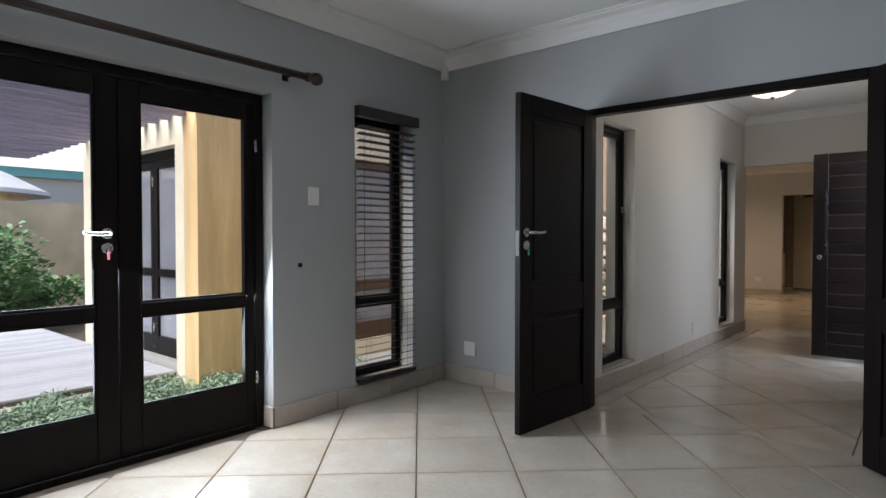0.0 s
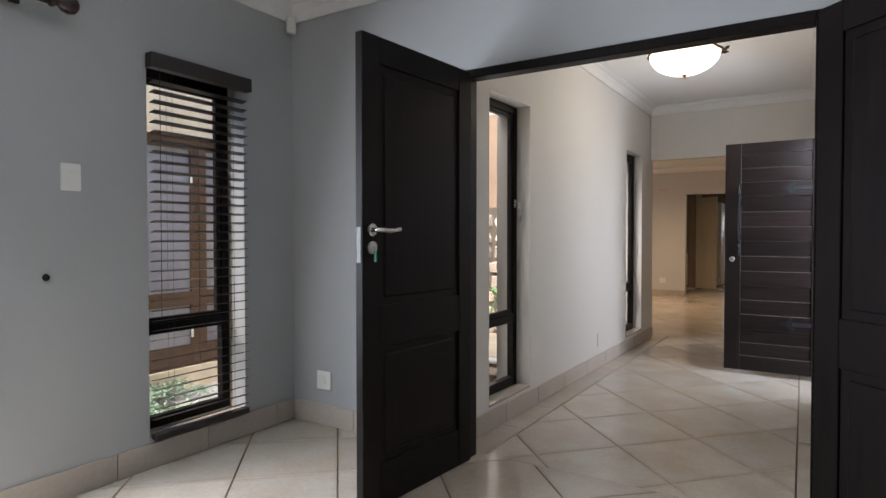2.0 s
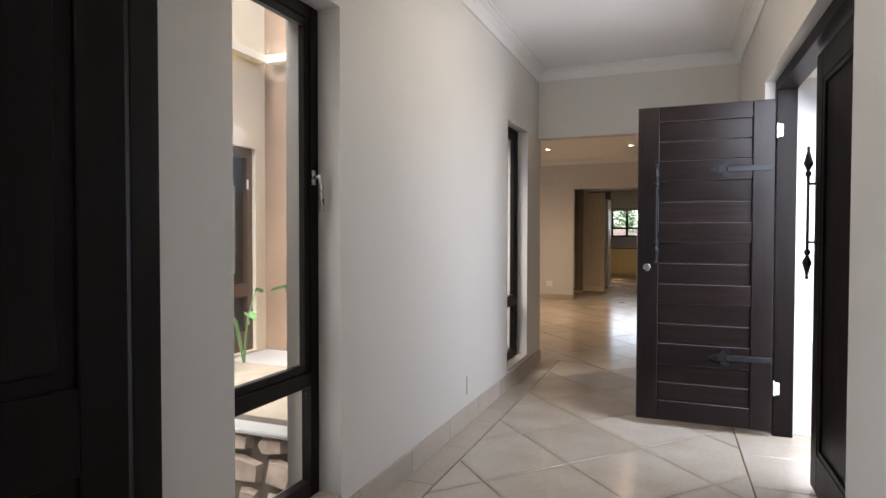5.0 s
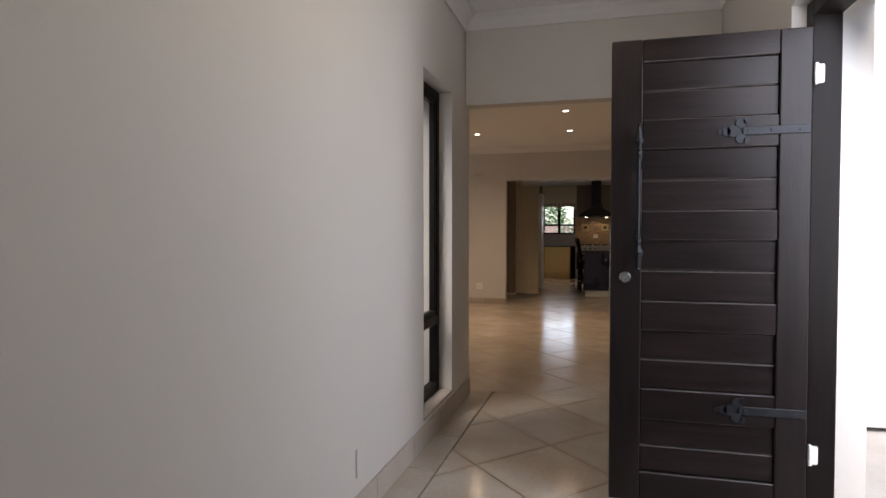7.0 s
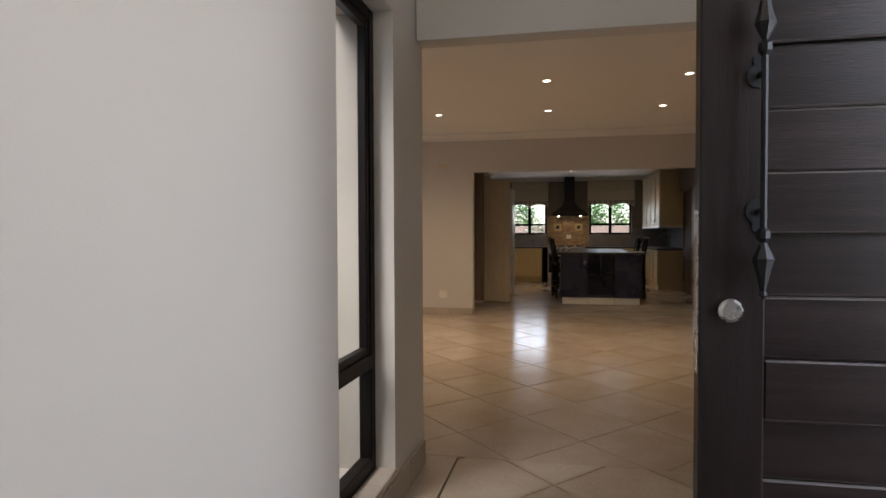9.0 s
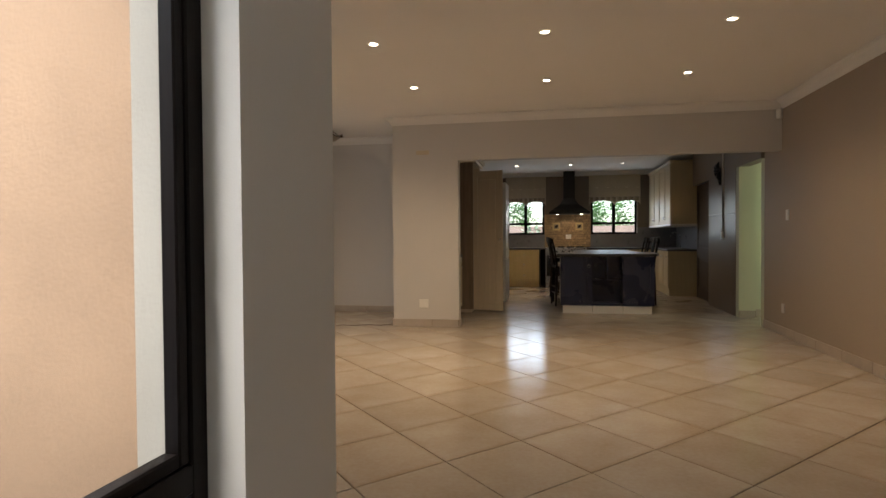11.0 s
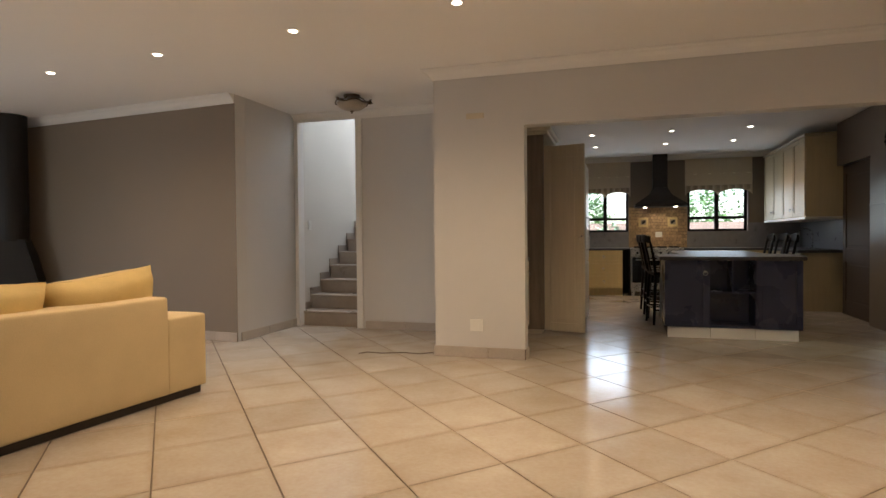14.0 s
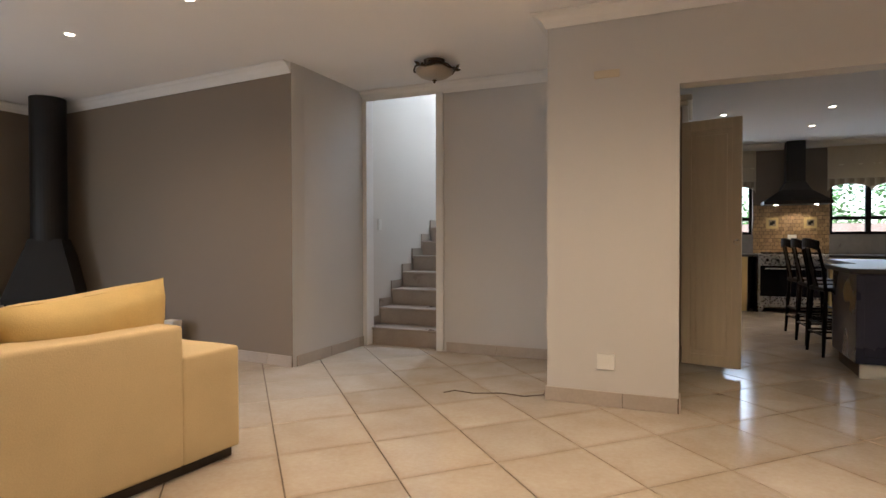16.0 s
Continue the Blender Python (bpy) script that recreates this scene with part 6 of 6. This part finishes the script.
for y in (-4.5, -1.2):
    part("beam", box(bmesh.new(), -10.2, y - 0.05, 2.18, -5.6, y + 0.05, 2.319, bevel=0.004), SLAT, perg)
    for x in (-10.0, ):
        part("post", box(bmesh.new(), x - 0.06, y - 0.06, -0.12, x + 0.06, y + 0.06, 2.179, bevel=0.006), SLAT, perg)

# boundary, neighbour
wall("garden_wall", "y", -13.2, -13.0, -30, 9.0, -0.33, 1.85, [], GARDENWALL, "stained cream garden boundary wall")
wall("garden_wall_north", "x", 27.0, 27.2, -14, 12, -0.33, 1.45, [], BRICKISH, "pinkish garden wall behind the kitchen")
nb = thing("neighbour_house", pose(-24, 2, 0), "pale neighbouring house with teal gutter and thatched roof", "house")
part("wall", boxes((-4, -12, -0.33, 4, 14, 2.9)), FARWALL, nb)
part("gutter", boxes((4.0, -12.2, 2.9, 4.25, 14.2, 3.15)), TEAL, nb, "teal painted gutter")
part("downpipe", boxes((4.02, 3.0, 0, 4.15, 3.15, 2.9)), TEAL, nb, "teal downpipe")
for y in (-1.5, 2.2):
    part("window", boxes((4.001, y - 0.6, 0.9, 4.05, y + 0.6, 2.0)), DOORGLASS, nb)
bm = bmesh.new()
prismv = [bm.verts.new(p) for p in ((-4.3, -12.3, 3.151), (4.3, -12.3, 3.151), (4.3, 14.3, 3.151), (-4.3, 14.3, 3.151), (0, -12.3, 5.6), (0, 14.3, 5.6))]
for f in ((0, 1, 4), (1, 2, 5, 4), (2, 3, 5), (3, 0, 4, 5), (3, 2, 1, 0)):
    bm.faces.new([prismv[i] for i in f])
bmesh.ops.recalc_face_normals(bm, faces=bm.faces)
part("roof", bm, FARWALL, nb)
hut = thing("thatched_hut", pose(-17.2, 3.3, 0.1), "small garden hut with a grey thatched roof", "hut")
part("thatch_roof", lathe([(2.3, 2.05), (2.25, 2.15), (1.5, 2.55), (0.8, 2.85), (0.1, 3.05)], 28), THATCH, hut)
part("hut_wall", lathe([(1.8, -0.38), (1.8, 2.1)], 28), GARDENWALL, hut)
pole = thing("wire_pole", pose(-12.95, 1.2, 1.85), "thin dark fence pole on the garden wall", "pole")
part("rod", tube(bmesh.new(), [(0, 0, 0), (0, 0, 0.9)], 0.015, 6), IRON, pole)


# plants
def leaf_clump(count, rx, ry, rz, size, seed, lift=0.0):
    """Many small folded leaves filling an uneven rounded mass."""
    rnd = random.Random(seed)
    vs, fs = [], []
    lumps = [(rnd.uniform(-0.6, 0.6) * rx, rnd.uniform(-0.6, 0.6) * ry, rnd.uniform(0.2, 0.75) * rz, rnd.uniform(0.35, 0.6)) for _ in range(9)]
    for _ in range(count):
        cx, cy, cz, k = rnd.choice(lumps)
        a, e, r = rnd.uniform(0, 2 * math.pi), math.asin(rnd.uniform(-0.6, 1)), rnd.uniform(0.55, 1.0) * k
        p = Vector((cx + rx * r * math.cos(a) * math.cos(e), cy + ry * r * math.sin(a) * math.cos(e), max(lift, cz + rz * r * math.sin(e) * 0.8)))
        d = Vector((math.cos(a) + rnd.uniform(-0.7, 0.7), math.sin(a) + rnd.uniform(-0.7, 0.7), rnd.uniform(-0.4, 0.9))).normalized()
        s = d.cross(Vector((rnd.uniform(-1, 1), rnd.uniform(-1, 1), 1))).normalized()
        up = s.cross(d)
        L = size * rnd.uniform(0.6, 1.3)
        b = len(vs)
        vs += [tuple(p), tuple(p + d * L * 0.5 + s * L * 0.28 + up * L * 0.06), tuple(p + d * L), tuple(p + d * L * 0.5 - s * L * 0.28 + up * L * 0.06)]
        fs += [(b, b + 1, b + 2), (b, b + 2, b + 3)]
    return vs, fs


def foliage(name, parent, data, material, stuff=True):
    me = bpy.data.meshes.new(name)
    me.from_pydata(data[0], [], data[1])
    me.materials.append(material)
    ob = new(name, me)
    ob.parent = parent
    return ob


def shrub(x, y, z, rx, ry, rz, count, size, seed, label, material=LEAF):
    t = thing("shrub", pose(x, y, z), label, "shrub", "garden shrubs")
    rnd = random.Random(seed)
    bm = bmesh.new()
    for k in range(7):
        a = rnd.uniform(0, 6.28)
        tube(bm, [(0, 0, 0), (0.25 * rx * math.cos(a), 0.25 * ry * math.sin(a), rz * 0.5), (0.6 * rx * math.cos(a), 0.6 * ry * math.sin(a), rz * 0.9)], [0.02, 0.013, 0.005], 5)
    part("stems", bm, BARK, t)
    foliage("foliage", t, leaf_clump(count, rx, ry, rz, size, seed), material)
    return t


shrub(-11.4, 2.3, -0.33, 1.2, 1.5, 1.8, 6500, 0.12, 3, "dense green garden shrub by the boundary wall")
shrub(-12.0, 3.9, -0.33, 0.8, 0.9, 0.9, 2600, 0.11, 4, "low green garden shrub by the boundary wall")
shrub(-11.9, -0.5, -0.33, 1.0, 1.2, 1.2, 3000, 0.12, 5, "dense green garden shrub by the boundary wall")
shrub(-3.4, 28.3, -0.33, 1.7, 0.9, 3.4, 5000, 0.14, 6, "pale green shrub outside the kitchen")
shrub(0.3, 28.4, -0.33, 2.0, 0.8, 3.3, 6500, 0.14, 7, "pale green shrub outside the kitchen")
shrub(-1.6, 25.6, -0.33, 0.7, 0.5, 1.75, 1500, 0.14, 8, "pale green shrub outside the kitchen", PALELEAF)
bed = structure("planting_bed", boxes((-5.62, -5.0, -0.329, -3.52, 4.6, -0.2)), SOIL, "soil bed along the front room wall", "ground")
cover_v, cover_f = [], []
rg = random.Random(11)
for k in range(260):
    cx, cy = rg.uniform(-5.55, -3.65), rg.uniform(0.0, 4.9)
    vs, fs = leaf_clump(190, 0.16, 0.16, 0.13, 0.034, 100 + k)
    base = len(cover_v)
    cover_v += [(x + cx, y + cy, z - 0.2) for x, y, z in vs]
    cover_f += [tuple(base + i for i in f) for f in fs]
gc = foliage("ground_cover", None, (cover_v, cover_f), PALELEAF)
tagged(gc, "pale green creeping ground cover in the bed", "ground cover", kind="stuff")
edge = structure("bed_edging", boxes((-4.42, -5.0, -0.2, -4.3, 4.4, -0.13), (-5.64, -5.0, -0.2, -5.56, 3.7, -0.14), bevel=0.01), PAVE, "pale stone edging in the planting bed", "edging")


# courtyard stone walls and planter
def stone_wall(name, x0, x1, y0, y1, z0, z1, seed, label):
    """Field stones of uneven outline set proud of dark mortar, on the south face."""
    w = thing(name, pose(0, 0, 0), label, "stone wall")
    part("core", boxes((x0, y0 + 0.03, z0, x1, y1, z1)), MORTAR, w)
    rnd = random.Random(seed)
    z = z0
    while z < z1 - 0.05:
        h = min(rnd.uniform(0.13, 0.22), z1 - z)
        x = x0
        while x < x1 - 0.04:
            wd_ = min(rnd.uniform(0.13, 0.3), x1 - x)
            bm = bmesh.new()
            cx, cz, n = x + wd_ / 2, z + h / 2, 8
            ring, top_ = [], []
            for i in range(n):
                a = 2 * math.pi * i / n + rnd.uniform(-0.25, 0.25)
                sq = 1 / max(abs(math.cos(a)), abs(math.sin(a))) ** 0.75
                px, pz = cx + (wd_ / 2 - 0.008) * math.cos(a) * sq * rnd.uniform(0.9, 1.0), cz + (h / 2 - 0.008) * math.sin(a) * sq * rnd.uniform(0.9, 1.0)
                px, pz = min(max(px, x0), x1), min(max(pz, z0), z1)
                ring.append(bm.verts.new((px, y0 + 0.03, pz)))
                top_.append(bm.verts.new((cx + (px - cx) * 0.8, y0 + rnd.uniform(-0.012, 0.008), cz + (pz - cz) * 0.8)))
            for i in range(n):
                bm.faces.new((ring[i], ring[(i + 1) % n], top_[(i + 1) % n], top_[i]))
            bm.faces.new(top_)
            bmesh.ops.recalc_face_normals(bm, faces=bm.faces)
            part("stone", bm, STONE, w)
            x += wd_
        z += h
    return w


stone_wall("stone_wall", -3.45, -2.33, 7.3, 7.5, -0.33, 1.5, 21, "brown field stone wall in the courtyard")
pl = stone_wall("stone_planter", -4.6, -2.33, 5.95, 6.2, -0.33, 0.17, 22, "low field stone planter with pale coping")
part("coping", box(bmesh.new(), -4.62, 5.925, 0.171, -2.33, 6.05, 0.2, bevel=0.008), PAVE, pl, "pale stone coping")
structure("planter_fill", boxes((-4.89, 6.2, -0.33, -2.33, 7.32, 0.165)), DRYSOIL, "dry pale soil in the planter", "ground")
structure("courtyard_paving", boxes((WX, 4.76, -0.329, -2.33, 5.95, -0.22), (-4.89, 7.5, -0.329, -2.33, 8.72, -0.05)), PAVE, "pale courtyard paving", "pavement")


def tall_plant(x, y, z, seed):
    t = thing("tall_plant", pose(x, y, z), "slender green plant with broad arrow leaves", "plant", "courtyard plants")
    rnd = random.Random(seed)
    for k in range(6):
        a = rnd.uniform(0, 6.28)
        h, r = rnd.uniform(0.35, 0.7), rnd.uniform(0.08, 0.2)
        tip = Vector((r * math.cos(a), r * math.sin(a), h))
        part("stalk", tube(bmesh.new(), [(0, 0, 0), (tip.x * 0.3, tip.y * 0.3, h * 0.6), tip], [0.009, 0.007, 0.005], 6), LEAF, t)
        bm = bmesh.new()
        d = Vector((math.cos(a), math.sin(a), -0.25)).normalized()
        s = Vector((-math.sin(a), math.cos(a), 0))
        mid = [bm.verts.new(tip + d * u) for u in (-0.02, 0.04, 0.08, 0.12)]
        for sg in (1, -1):
            e = [bm.verts.new(tip + d * u + s * sg * w + Vector((0, 0, 0.02))) for u, w in ((-0.04, 0.03), (0.025, 0.05), (0.075, 0.033))]
            bm.faces.new((mid[0], e[0], e[1], mid[1]))
            bm.faces.new((mid[1], e[1], e[2], mid[2]))
            bm.faces.new((mid[2], e[2], mid[3]))
        part("leaf", bm, LEAF, t)


tall_plant(-4.05, 6.95, 0.15, 31)
tall_plant(-3.1, 6.9, 0.15, 32)
tall_plant(-4.0, 7.3, 0.15, 33)

# ---- the many pieces last ----
floors()
